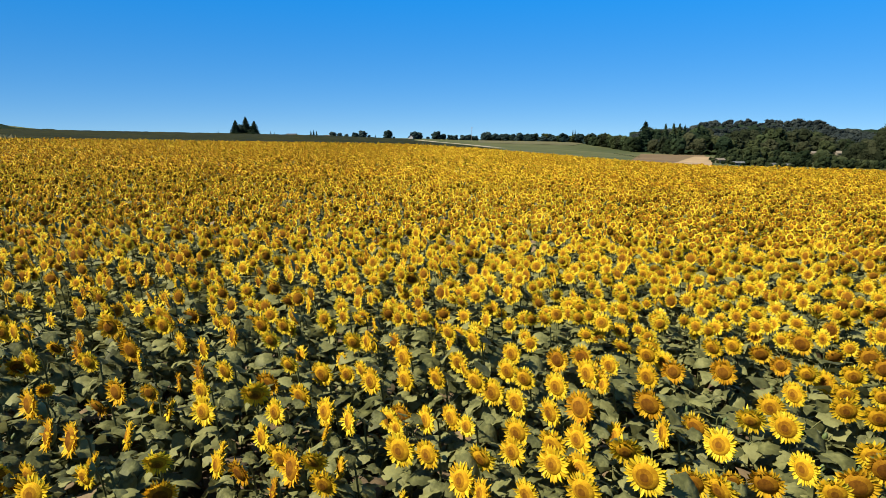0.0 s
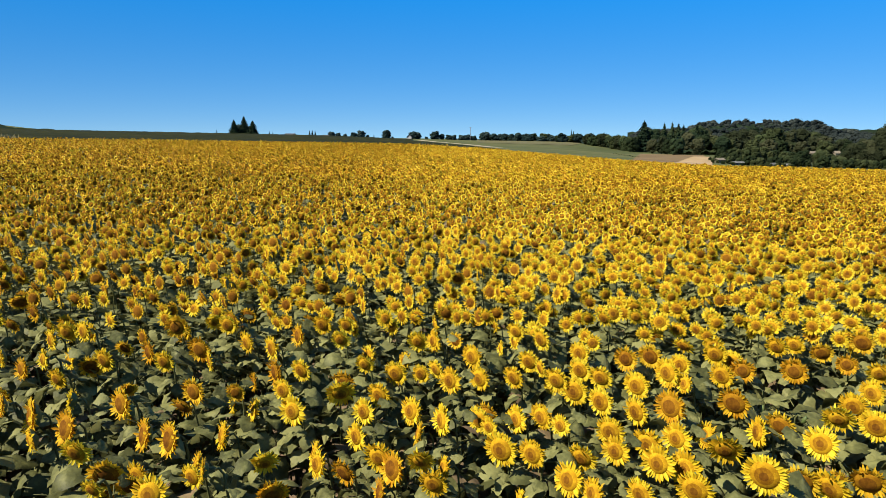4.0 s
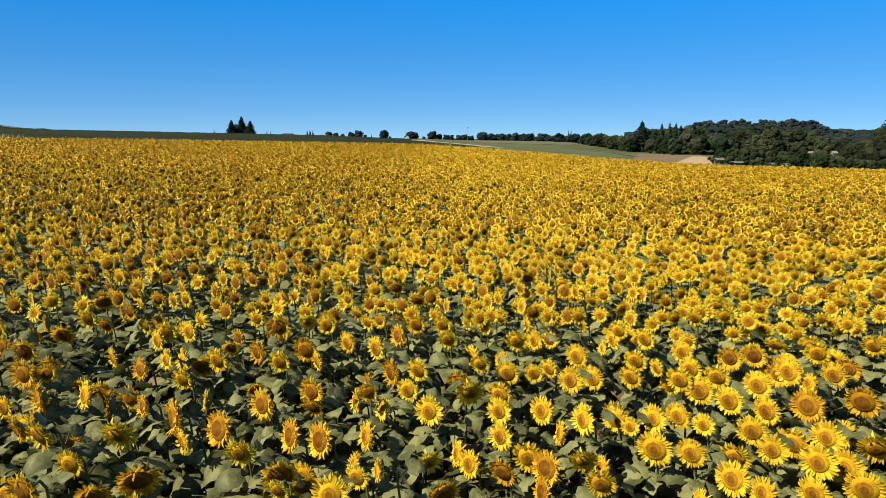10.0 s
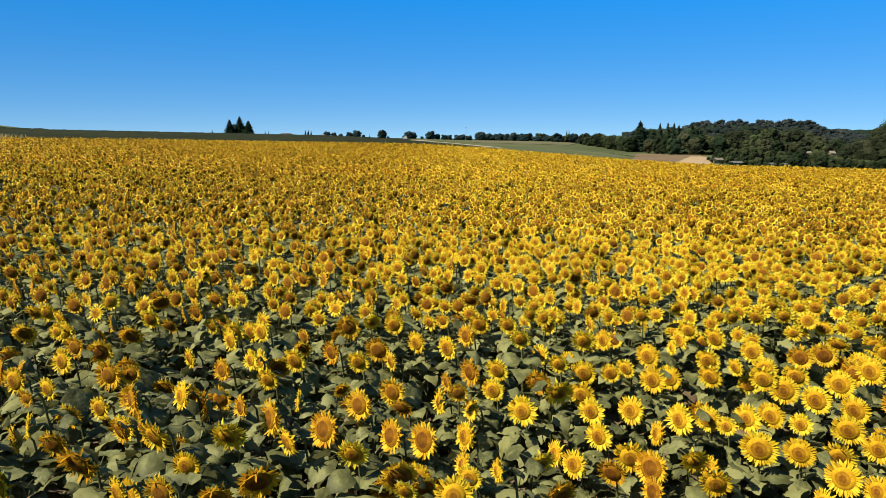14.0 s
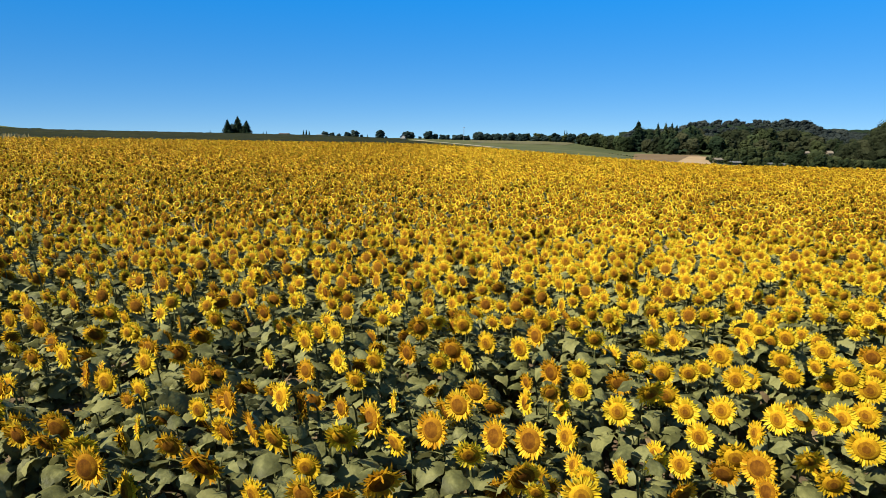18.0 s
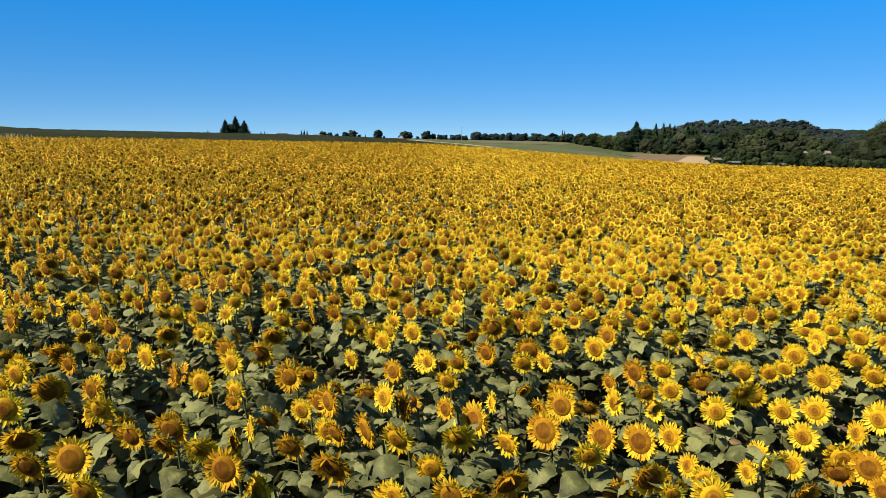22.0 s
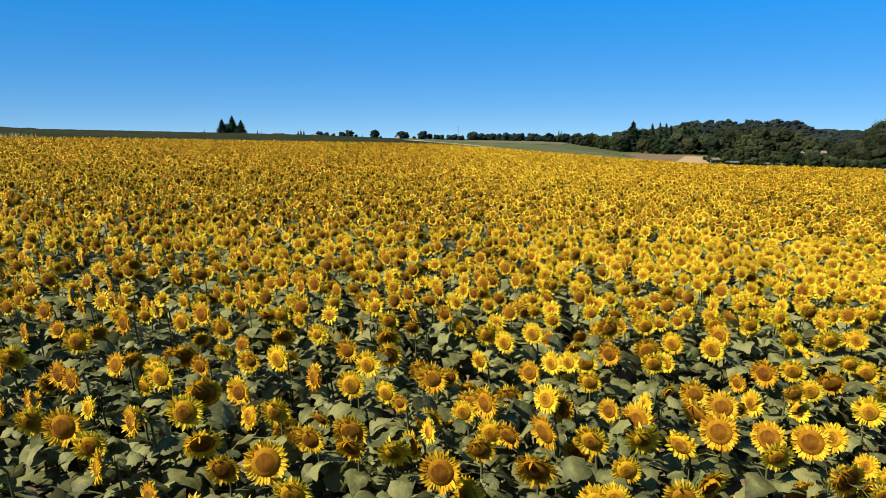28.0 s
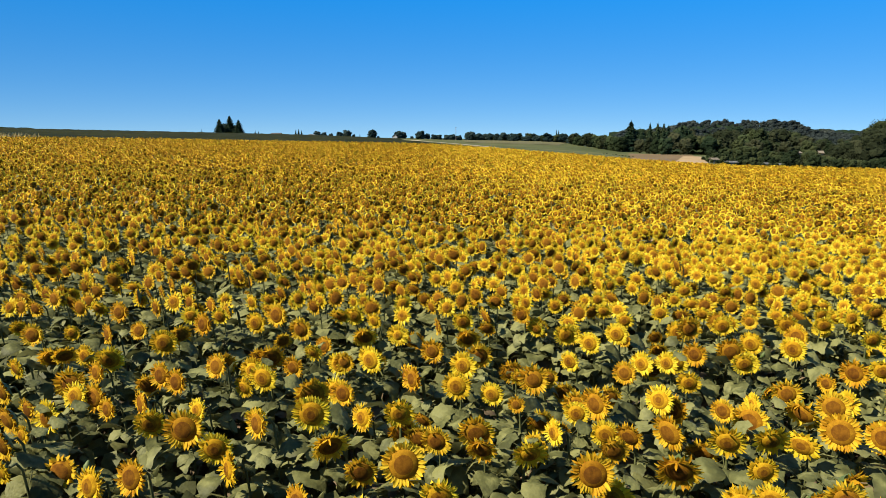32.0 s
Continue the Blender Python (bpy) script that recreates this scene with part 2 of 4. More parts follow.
RING_S = [-0.69, -0.655, -0.34, -0.2, -0.056, 0.067, 0.19, 0.3, 0.41, 0.48, 0.69]
# how far the ground lies under (+) or over (-) the level of the eye, per metre of distance, at each ring
RINGS = [
    (100, [0.0185, 0.0188, 0.022, 0.0235, 0.03, 0.04, 0.049, 0.058, 0.07, 0.075, 0.08]),
    (150, [0.009, 0.0096, 0.015, 0.0175, 0.02, 0.031, 0.04, 0.048, 0.056, 0.06, 0.066]),
    (210, [0.0045, 0.0051, 0.011, 0.014, 0.0175, 0.0265, 0.036, 0.041, 0.045, 0.0525, 0.058]),
    (310, [-0.0005, 0.0002, 0.0065, 0.01, 0.0155, 0.0225, 0.029, 0.0365, 0.0372, 0.0385, 0.047]),
    (400, [-0.003, -0.0023, 0.004, 0.0068, 0.0125, 0.0185, 0.0225, 0.031, 0.0335, 0.035, 0.041]),
    (540, [-0.001, -0.0003, 0.006, 0.009, 0.0118, 0.015, 0.0165, 0.022, 0.022, 0.023, 0.029]),
    (720, [-0.0105, -0.003, 0.012, 0.013, 0.013, 0.015, 0.015, 0.008, 0.0, -0.004, 0.006]),
    (1000, [-0.01, 0.0, 0.012, 0.013, 0.013, 0.015, 0.015, 0.01, 0.006, 0.005, 0.008]),
    (2900, [0.008, 0.008, 0.012, 0.013, 0.013, 0.015, 0.015, 0.015, 0.015, 0.015, 0.015]),
]
RING_Y = [r[0] for r in RINGS]


def smooth(a, b, v):
    k = np.clip((v - a) / (b - a), 0, 1)
    return k * k * (3 - 2 * k)


def field_height(x, y):
    x, y = np.clip(x, -95, 95), np.clip(y, -40, 120)
    trim = np.interp(x / np.maximum(y, 1.0), TRIM_S, TRIM_Z) * np.clip(y / 90.0, 0, 1.2) ** 2
    return (1.7045 -0.03140 * x -0.01469 * y +5.8028e-05 * x * x -7.3756e-05 * x * y +1.1957e-04 * y * y) - HEAD + trim


def field_edge(x, y):
    return np.interp(x / np.maximum(y, 1.0), FIELD_S, FIELD_Y)


def ground(x, y):
    """Height of the soil at x, y (arrays)."""
    x, y = np.asarray(x, float), np.asarray(y, float)
    near = field_height(x, y)
    s = np.clip(x / np.maximum(y, 1.0), -0.69, 0.69)
    drops = np.array([np.interp(s, RING_S, r[1]) for r in RINGS])
    yy = np.clip(y, RING_Y[0], RING_Y[-1])
    i = np.clip(np.searchsorted(RING_Y, yy, side="right") - 1, 0, len(RINGS) - 2)
    lo, hi = np.array(RING_Y)[i], np.array(RING_Y)[i + 1]
    k = (yy - lo) / (hi - lo)
    a = np.take_along_axis(drops, i[None], 0)[0] * lo
    b = np.take_along_axis(drops, (i + 1)[None], 0)[0] * hi
    far = EYE - (a * (1 - k) + b * k)
    edge = field_edge(x, y)
    w = smooth(edge, edge + 26, y)
    return near * (1 - w) + far * w


def height_at(x, y):
    return float(ground(np.array([x]), np.array([y]))[0])


def sheet(name, x0, x1, y0, y1, nx, ny, mat, lift, label, kind="structure", category="ground", rough=0.0, bearing=False, seed=1):
    """A sheet that follows the land; with bearing, x0 and x1 are sideways metres per metre ahead."""
    gy = np.linspace(y0, y1, ny + 1) if y0 <= 0 else np.geomspace(y0, y1, ny + 1)
    gx = np.linspace(x0, x1, nx + 1)
    xx, yy = np.meshgrid(gx, gy)
    if bearing:
        xx = xx * yy
    rnd = np.random.default_rng(seed)
    zz = ground(xx.ravel(), yy.ravel()) + lift + rough * rnd.random(xx.size)
    v = np.c_[xx.ravel(), yy.ravel(), zz]
    idx = np.arange(v.shape[0]).reshape(ny + 1, nx + 1)
    faces = np.stack([idx[:-1, :-1], idx[:-1, 1:], idx[1:, 1:], idx[1:, :-1]], -1).reshape(-1, 4)
    me = stamp(name, [((v, [tuple(f) for f in faces.tolist()], np.zeros(len(faces), np.int32)), np.eye(4)[None])], [mat])
    return tagged(new(name, me), label, category, kind=kind)


def strip(name, corners, n, m, mat, lift, label, category):
    """A patch of land between four corners given as (x, y), following the ground."""
    (ax, ay), (bx, by), (cx, cy), (dx, dy) = corners
    u, w = np.meshgrid(np.linspace(0, 1, n + 1), np.linspace(0, 1, m + 1))
    u, w = u.ravel(), w.ravel()
    x = (1 - w) * ((1 - u) * ax + u * bx) + w * ((1 - u) * dx + u * cx)
    y = (1 - w) * ((1 - u) * ay + u * by) + w * ((1 - u) * dy + u * cy)
    v = np.c_[x, y, ground(x, y) + lift]
    idx = np.arange(len(v)).reshape(m + 1, n + 1)
    faces = np.stack([idx[:-1, :-1], idx[:-1, 1:], idx[1:, 1:], idx[1:, :-1]], -1).reshape(-1, 4)
    me = stamp(name, [((v, [tuple(f) for f in faces.tolist()], np.zeros(len(faces), np.int32)), np.eye(4)[None])], [mat])
    return tagged(new(name, me), label, category, kind="structure")


# one sheet of ground out to the horizon, finer where it is near
def ground_sheet():
    gx = np.concatenate([-np.geomspace(3200, 130, 26), np.linspace(-120, 120, 97), np.geomspace(130, 3200, 26)])
    gy = np.concatenate([-np.geomspace(3000, 50, 14), np.linspace(-40, 150, 77), np.geomspace(154, 3400, 90)])
    xx, yy = np.meshgrid(gx, gy)
    v = np.c_[xx.ravel(), yy.ravel(), ground(xx.ravel(), yy.ravel())]
    idx = np.arange(len(v)).reshape(len(gy), len(gx))
    faces = np.stack([idx[:-1, :-1], idx[:-1, 1:], idx[1:, 1:], idx[1:, :-1]], -1).reshape(-1, 4)
    slots = (v[faces[:, 0], 1] > 112).astype(np.int32)
    me = stamp("ground", [((v, [tuple(f) for f in faces.tolist()], slots), np.eye(4)[None])], [SOIL, MEADOW])
    tagged(new("ground", me), "rolling farmland of brown soil and green meadow", "ground", kind="structure")


ground_sheet()
# the dark crop on the rise behind the sunflowers
sheet("crop_field", -0.95, -0.045, 86, 395, 170, 110, CROP, 0.10, "dark green low crop field on the gentle rise", category="field", rough=0.30, bearing=True)
sheet("woodland_floor", 0.29, 0.95, 425, 900, 90, 60, FOLIAGE_DARK, 1.0, "dark green undergrowth of the wooded hill", category="undergrowth", rough=5.0, bearing=True, seed=3)
sheet("woodland_margin", 0.36, 0.95, 318, 425, 90, 20, FOLIAGE_DARK, 0.6, "dark green undergrowth below the trees", category="undergrowth", rough=2.5, bearing=True, seed=4)
sheet("far_wooded_hill", -1.1, -0.60, 410, 1000, 50, 40, FOLIAGE_DARK, 0.1, "dark wooded hill far behind the crop", category="hill", rough=0.9, bearing=True, seed=6)
strip("crop_verge", [(-6, 114), (10, 108), (13, 208), (-14.6, 330)], 16, 60, CROP, 0.12, "dark green verge between the sunflowers and the track", "verge")
strip("farm_track", [(-14.5, 332), (13, 206), (21, 206), (-7.0, 332)], 60, 3, GRAVEL, 0.5, "pale gravel farm track across the meadow", "track")
strip("stubble_field", [(44, 150), (63, 150), (123, 300), (99, 320)], 24, 24, STUBBLE, 0.2, "brown stubble field below the woods", "field")
strip("bare_field", [(56, 155), (65.5, 155), (109.6, 260), (101, 257)], 16, 20, TAN, 0.26, "pale tan bare soil field beside the trees", "field")
strip("dry_grass_strip", [(22, 395), (84, 415), (122, 545), (30, 545)], 40, 30, STRAW, 0.2, "pale dry grass strip in front of the hedge", "field")


# ---------------------------------------------------------------- sunflowers
def petal_strip(length, width, cup, stations, across, rnd):
    """One ray petal along +x from the origin, lying in the x-z plane, its face to -y."""
    b, v = Build(), []
    droop = rnd.gauss(0, 0.22)
    side = rnd.gauss(0, 0.10)
    for i in range(stations):
        t = i / (stations - 1)
        w = width * (0.62 + 1.9 * t - 2.2 * t * t) if t < 1 else width * 0.05
        a = cup + droop * t
        x, y = length * t * math.cos(a), -length * t * math.sin(a)
        for k in range(across):
            u = 2 * k / (across - 1) - 1
            v.append((x, y - 0.22 * w * u * u, side * length * t * t + 0.5 * w * u * 2 * 0.5))
    faces = [(i * across + k, i * across + k + 1, (i + 1) * across + k + 1, (i + 1) * across + k) for i in range(stations - 1) for k in range(across - 1)]
    return b.add(v, faces)


def ray_petals(radius, disc, count, stations, across, rnd, ragged=0.28, lean=0):
    """The rays round the disc in two ranks; lean: how many degrees they are bent forward, or back where negative."""
    b = Build()
    for i in range(count):
        a = 360 * (i + rnd.uniform(-0.35, 0.35)) / count
        inner = i % 2
        length = (radius - 0.86 * disc) * rnd.uniform(1 - ragged, 1.08)
        cup = radians(rnd.gauss(-2, 13) + (14 if inner else -6) + lean)
        p = petal_strip(length, 0.180 * radius * rnd.uniform(0.75, 1.15) * (count / 40) ** -0.6 * (1.0 if across > 2 else 0.9), cup, stations, across, rnd)
        b.join(p.moved(spin("Y", a) @ shift(0.86 * disc, 0.004 * (1 - 2 * inner), 0)))
    return b


def petal_ring(r, disc, n, ripple, rnd, tips=True):
    """A plain ring of merged petals, jagged at its rim, for heads far off."""
    at = lambda q, k: (q * math.cos(2 * math.pi * k / n), rnd.uniform(-ripple, ripple) * q / r, q * math.sin(2 * math.pi * k / n))
    v = [at(disc * 0.94, k) for k in range(n)] + [at(r * (rnd.uniform(0.72, 0.86) if tips else rnd.uniform(0.82, 1.08)), k) for k in range(n)]
    faces = [(k, (k + 1) % n, n + (k + 1) % n, n + k) for k in range(n)]
    if tips:
        v += [at(r * rnd.uniform(0.92, 1.15), k + 0.5) for k in range(n)]
        faces += [(n + k, n + (k + 1) % n, 2 * n + k) for k in range(n)]
    return Build().add(v, faces)


def disc_dome(r, sides, rings, dome):
    """The seed disc, a shallow dome to -y, in three tones from rim to heart."""
    b = Build()
    v, faces, slots = [], [], []
    for j in range(rings):
        q = 1 - j / rings
        for k in range(sides):
            a = 2 * math.pi * k / sides
            y = -dome * (1 - q * q) + (0.010 if j == 0 else 0) + (0.14 * dome * max(0, 0.35 - q) / 0.35)
            v.append((r * q * math.cos(a), y, r * q * math.sin(a)))
    v.append((0, -dome * 0.86, 0))
    for j in range(rings - 1):
        q = 1 - (j + 0.5) / rings
        s = 0 if q > 0.56 else 1 if q > 0.22 else 2
        for k in range(sides):
            faces.append((j * sides + k, (j + 1) * sides + k, (j + 1) * sides + (k + 1) % sides, j * sides + (k + 1) % sides))
            slots.append(s)
    for k in range(sides):
        faces.append(((rings - 1) * sides + k, rings * sides, (rings - 1) * sides + (k + 1) % sides))
        slots.append(2)
    b.v, b.f, b.m = [np.array(v)], faces, slots
    return b


def bract_cup(r, disc, count, rnd):
    """The green back of the head with its pointed bracts."""
    b = Build()
    sides = 12
    v = []
    for q, y in ((1.0, 0.012), (0.75, 0.035), (0.25, 0.05)):
        v += [(disc * 1.02 * q * math.cos(2 * math.pi * k / sides), y, disc * 1.02 * q * math.sin(2 * math.pi * k / sides)) for k in range(sides)]
    faces = [(j * sides + k, j * sides + (k + 1) % sides, (j + 1) * sides + (k + 1) % sides, (j + 1) * sides + k) for j in range(2) for k in range(sides)]
    faces.append(tuple(range(2 * sides, 3 * sides)))
    b.add(v, faces)
    for i in range(count):
        a = 360 * (i + rnd.uniform(-0.3, 0.3)) / count
        l = (r - disc) * rnd.uniform(0.55, 0.8)
        p = Build().add([(0, 0.012, -0.018), (0, 0.012, 0.018), (l * 0.5, 0.014 + rnd.uniform(-0.01, 0.01), 0.014), (l * 0.5, 0.014, -0.014), (l, rnd.uniform(-0.02, 0.03), 0)], [(0, 1, 2, 3), (3, 2, 4)])
        b.join(p.moved(spin("Y", a) @ shift(0.92 * disc, 0, 0)))
    return b


def leaf_blade(length, width, droop, rnd, stations=8, half=2, petiole=0.10, thick=0.006, flat=False):
    """A heart-shaped leaf along +x with a folded midrib, hanging towards its tip."""
    b = Build()
    b.join(tube([(0, 0, 0), (petiole * 0.6, 0, petiole * 0.35), (petiole, 0, petiole * 0.4)], [thick, thick * 0.8, thick * 0.6], 3, 0, False)) if petiole and not flat else None
    v, across = [], 2 * half + 1
    x, z, ang = petiole - 0.12 * length, 0.4 * petiole, radians(rnd.uniform(-4, 22))
    outline = (0.50, 0.96, 1.0, 0.86, 0.70, 0.46, 0.26, 0.02) if stations == 8 else (0.6, 1.0, 0.6, 0.03)
    twist = rnd.gauss(0, 0.18)
    for i in range(stations):
        t = i / (stations - 1)
        w = width * 0.5 * outline[i]
        for k in range(-half, half + 1):
            u = k / half
            back = -0.10 * length * abs(u) if i == 0 else 0.03 * length * abs(u) * (1 - t)
            wave = 0.20 * w * rnd.uniform(-1, 1) * abs(u)
            tooth = 1 + (0.05 * (-1) ** i + rnd.uniform(-0.04, 0.04)) * (abs(u) == 1) * (stations == 8)
            v.append((x + back, w * u * tooth, z - 0.16 * w * abs(u) ** 1.5 + 0.10 * w * (abs(u) > 0.4) + wave + twist * w * u))
        step = length / (stations - 1)
        x, z, ang = x + step * math.cos(ang), z + step * math.sin(ang), ang - droop / (stations - 1)
    faces = [(i * across + k, i * across + k + 1, (i + 1) * across + k + 1, (i + 1) * across + k) for i in range(stations - 1) for k in range(across - 1)]
    return b.add(v, faces)


def neck_point(height, nod):
    """Where the stalk's top meets the back of a head whose face looks along -y and nods by so many degrees."""
    return (0, 0.05 * math.cos(radians(nod)), height + 0.05 * math.sin(radians(nod)))


def stalk_tube(height, nod, rnd, sides=7):
    nx, ny, nz = neck_point(height, nod)
    lean = rnd.uniform(-0.05, 0.05)
    pts = [(lean, 0.16, -0.05), (lean * 0.6, 0.15, 0.5 * height), (lean * 0.2, 0.14, 0.86 * height), (0, 0.12, 0.97 * height), (0, 0.09, 0.5 * (nz + 0.99 * height) + 0.012), (nx, ny, nz)]
    return tube(pts, [0.012, 0.011, 0.009, 0.008, 0.008, 0.014], sides)


LEAF_MESHES = []


def leaf_library():
    rnd = random.Random(11)
    for i in range(14):
        k = 0.65 + 0.5 * (i % 7) / 6
        b = leaf_blade(0.235 * k, 0.205 * k, radians(rnd.uniform(40, 110)), rnd, petiole=0.12 * k)
        LEAF_MESHES.append(b.mesh("leaf", [LEAF_DRY if i > 11 else LEAF]))


def clear_of_face(a, z, height):
    """Lowers a leaf that would stand before its own flower, which looks along -y."""
    return min(z, 0.845 * height) if math.cos(radians(a + 90)) > 0.25 else z


def sunflower_template(i):
    """A whole plant with its own parts; its head looks along -y and stands over the plant's foot."""
    rnd = random.Random(100 + i)
    nod = TEMPLATE_NODS[i % len(TEMPLATE_NODS)]
    ripe = i >= len(TEMPLATE_NODS)
    r = 0.125
    disc = r * rnd.uniform(0.60, 0.71) if ripe else r * rnd.uniform(0.56, 0.69)
    height = HEAD
    root = thing("sunflower", "sunflower past its best with fading golden petals and brown disc" if ripe else "tall sunflower with bright yellow petals and drooping green leaves", "sunflower", "sunflowers in the field")
    part("stalk", stalk_tube(height, nod, rnd).mesh("stalk", [STALK]), root)
    head = part("flower_head", disc_dome(disc, 22, 7, 0.028).mesh("flower_head", [DISC_MID, DISC_HEART, DISC_HEART] if ripe else [DISC_RIM, DISC_MID, DISC_HEART]), root, "domed brown and golden seed disc")
    head.matrix_basis = pose(0, 0, height, nod)
    part("ray_petals", ray_petals(r, disc, rnd.choice((54, 60, 66)), 4, 3, rnd, lean=10 if ripe else 0).mesh("ray_petals", [PETAL_FADED if ripe else PETAL]), head, "ring of curling golden petals" if ripe else "ring of pointed yellow petals")
    part("calyx", bract_cup(r, disc, 15, rnd).mesh("calyx", [BRACT]), head, "pointed green bracts")
    turn = rnd.uniform(0, 360)
    count = 15
    for k in range(count):
        t = k / (count - 1)
        z = height * (0.52 + 0.45 * t ** 0.7)
        size = 1.15 - 0.50 * max(0, t - 0.55) / 0.45
        a = turn + 137.5 * k + rnd.uniform(-20, 20)
        z = clear_of_face(a, z, height)
        ob = part("leaf", rnd.choice(LEAF_MESHES[11:] if rnd.random() < (0.45 if t < 0.35 else 0.01) else LEAF_MESHES[:11]), root)
        ob.matrix_basis = pose(0, 0.15, z, rnd.uniform(-38, 38), rnd.uniform(-22, 40), a) @ Matrix.Scale(size * rnd.uniform(0.75, 1.15), 4)
    return root


def leafy_arrays(i):
    """A plant whose bud has not opened: stalk, leaves and a green bud."""
    rnd = random.Random(4000 + i)
    b = stalk_tube(1.30, 0, rnd, 5)
    b.m = [2] * len(b.m)
    bud = tube([(0, 0.03, 1.26), (0, 0.0, 1.30), (0, -0.01, 1.335)], [0.010, 0.024, 0.008], 7, 1)
    b.join(bud)
    turn = rnd.uniform(0, 360)
    for k in range(14):
        size = rnd.uniform(0.85, 1.2)
        lf = leaf_blade(0.235 * size, 0.205 * size, radians(rnd.uniform(40, 110)), rnd, 8, 2, 0.12 * size)
        lf.m = [3 if k < 5 and rnd.random() < 0.5 else 0] * len(lf.m)
        b.join(lf.moved(np.array(pose(0, 0.15, 1.38 * (0.40 + 0.58 * (k / 13) ** 0.8), rnd.uniform(-38, 38), rnd.uniform(-22, 40), turn + 137.5 * k))))
    return b.arrays()


def plant_arrays(i, level, ripe=False):
    """A plainer plant for the mass of the field. level 1: the middle rows; 2: further; 3: the far rows; ripe: past its best, petals fading."""
    rnd = random.Random(900 + 31 * level + i + 500 * ripe)
    nod = rnd.choice((-18, -12, -6, 0, 5, 11, 19)) if level == 1 else rnd.choice((-20, -13, -7, -1, 6, 13))
    r = 0.125
    disc = r * ((0, rnd.uniform(0.58, 0.70), rnd.uniform(0.58, 0.68), rnd.uniform(0.56, 0.66))[level])
    if ripe:
        nod, r, disc = nod + 4, r * 0.98, min(disc * 1.10, 0.74 * r)
    tilt = shift(0, 0, HEAD) @ spin("X", nod)
    b = Build()
    # slots: 0 petal, 1-3 disc, 4 leaf, 5 bract, 6 stalk, 7 withered leaf
    head = Build()
    if level == 1:
        head.join(ray_petals(r, disc, 30, 3, 2, rnd, lean=8 * ripe))
        d = disc_dome(disc, 10, 3, 0.022)
    elif level == 2:
        head.join(petal_ring(r * 0.98, disc, 12, 0.045, rnd))
        d = disc_dome(disc, 6, 2, 0.028)
    else:
        head.join(petal_ring(r, disc, 7, 0.05, rnd, False))
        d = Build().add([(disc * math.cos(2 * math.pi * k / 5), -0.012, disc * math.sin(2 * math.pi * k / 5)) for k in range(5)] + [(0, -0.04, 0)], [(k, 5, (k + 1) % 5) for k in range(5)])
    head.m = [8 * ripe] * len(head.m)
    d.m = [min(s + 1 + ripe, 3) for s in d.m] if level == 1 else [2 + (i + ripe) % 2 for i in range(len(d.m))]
    head.join(d)
    if level < 3:
        c = Build()
        n = 8
        c.add([(disc * 1.15 * math.cos(2 * math.pi * k / n), 0.012, disc * 1.15 * math.sin(2 * math.pi * k / n)) for k in range(n)] + [(0, 0.05, 0)], [(k, (k + 1) % n, n) for k in range(n)], 5)
        head.join(c)
    b.join(head.moved(tilt))
    st = stalk_tube(HEAD, nod, rnd, 3) if level == 1 else Build().add([(-0.012, 0.13, 0.6), (0.012, 0.13, 0.6), (0.012, 0.06, HEAD), (-0.012, 0.06, HEAD)], [(0, 1, 2, 3)])
    st.m = [6] * len(st.m)
    b.join(st)
    count = {1: 11, 2: 5, 3: 2}[level]
    turn = rnd.uniform(0, 360)
    for k in range(count):
        t = k / max(1, count - 1)
        z = HEAD * (0.46 + (0.41 if level == 1 else 0.40) * t ** 0.8) if level < 3 else HEAD * (0.52 + 0.24 * t)
        size = ((1.10 if level == 1 else 1.2) - 0.36 * max(0, t - 0.5) * 2) * rnd.uniform(0.85, 1.2)
        if level == 1:
            lf = leaf_blade(0.235 * size, 0.205 * size, radians(rnd.uniform(40, 110)), rnd, 4, 1, 0.09 * size, flat=True)
        elif level == 2:
            l, w = 0.30 * size, 0.135 * size
            lf = Build().add([(0, 0, 0), (0.42 * l, w, -0.01), (0.42 * l, 0, 0.04), (0.42 * l, -w, 0.0), (l, 0.02, -0.12)], [(0, 2, 1), (0, 3, 2), (1, 2, 4), (2, 3, 4)])
        else:
            l, w = 0.34 * size, 0.15 * size
            lf = Build().add([(0, 0, 0), (0.5 * l, w, 0.02), (l, 0, -0.14), (0.5 * l, -w, 0.03)], [(0, 1, 2, 3)])
        lf.m = [7 if rnd.random() < (0.35 if t < 0.3 else 0.01 if level == 1 else 0.40) else 4] * len(lf.m)
        a = turn + 137.5 * k + rnd.uniform(-20, 20)
        m = np.array(pose(0, 0.15, clear_of_face(a, z, HEAD), rnd.uniform(-36, 36), rnd.uniform(-20, 40), a))
        b.join(lf.moved(m))
    return b.arrays()


TEMPLATE_NODS = [-24, -15, -8, -2, 4, 10, 16, 23, 31, 40]
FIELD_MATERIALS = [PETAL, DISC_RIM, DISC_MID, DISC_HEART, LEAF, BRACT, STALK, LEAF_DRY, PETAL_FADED]

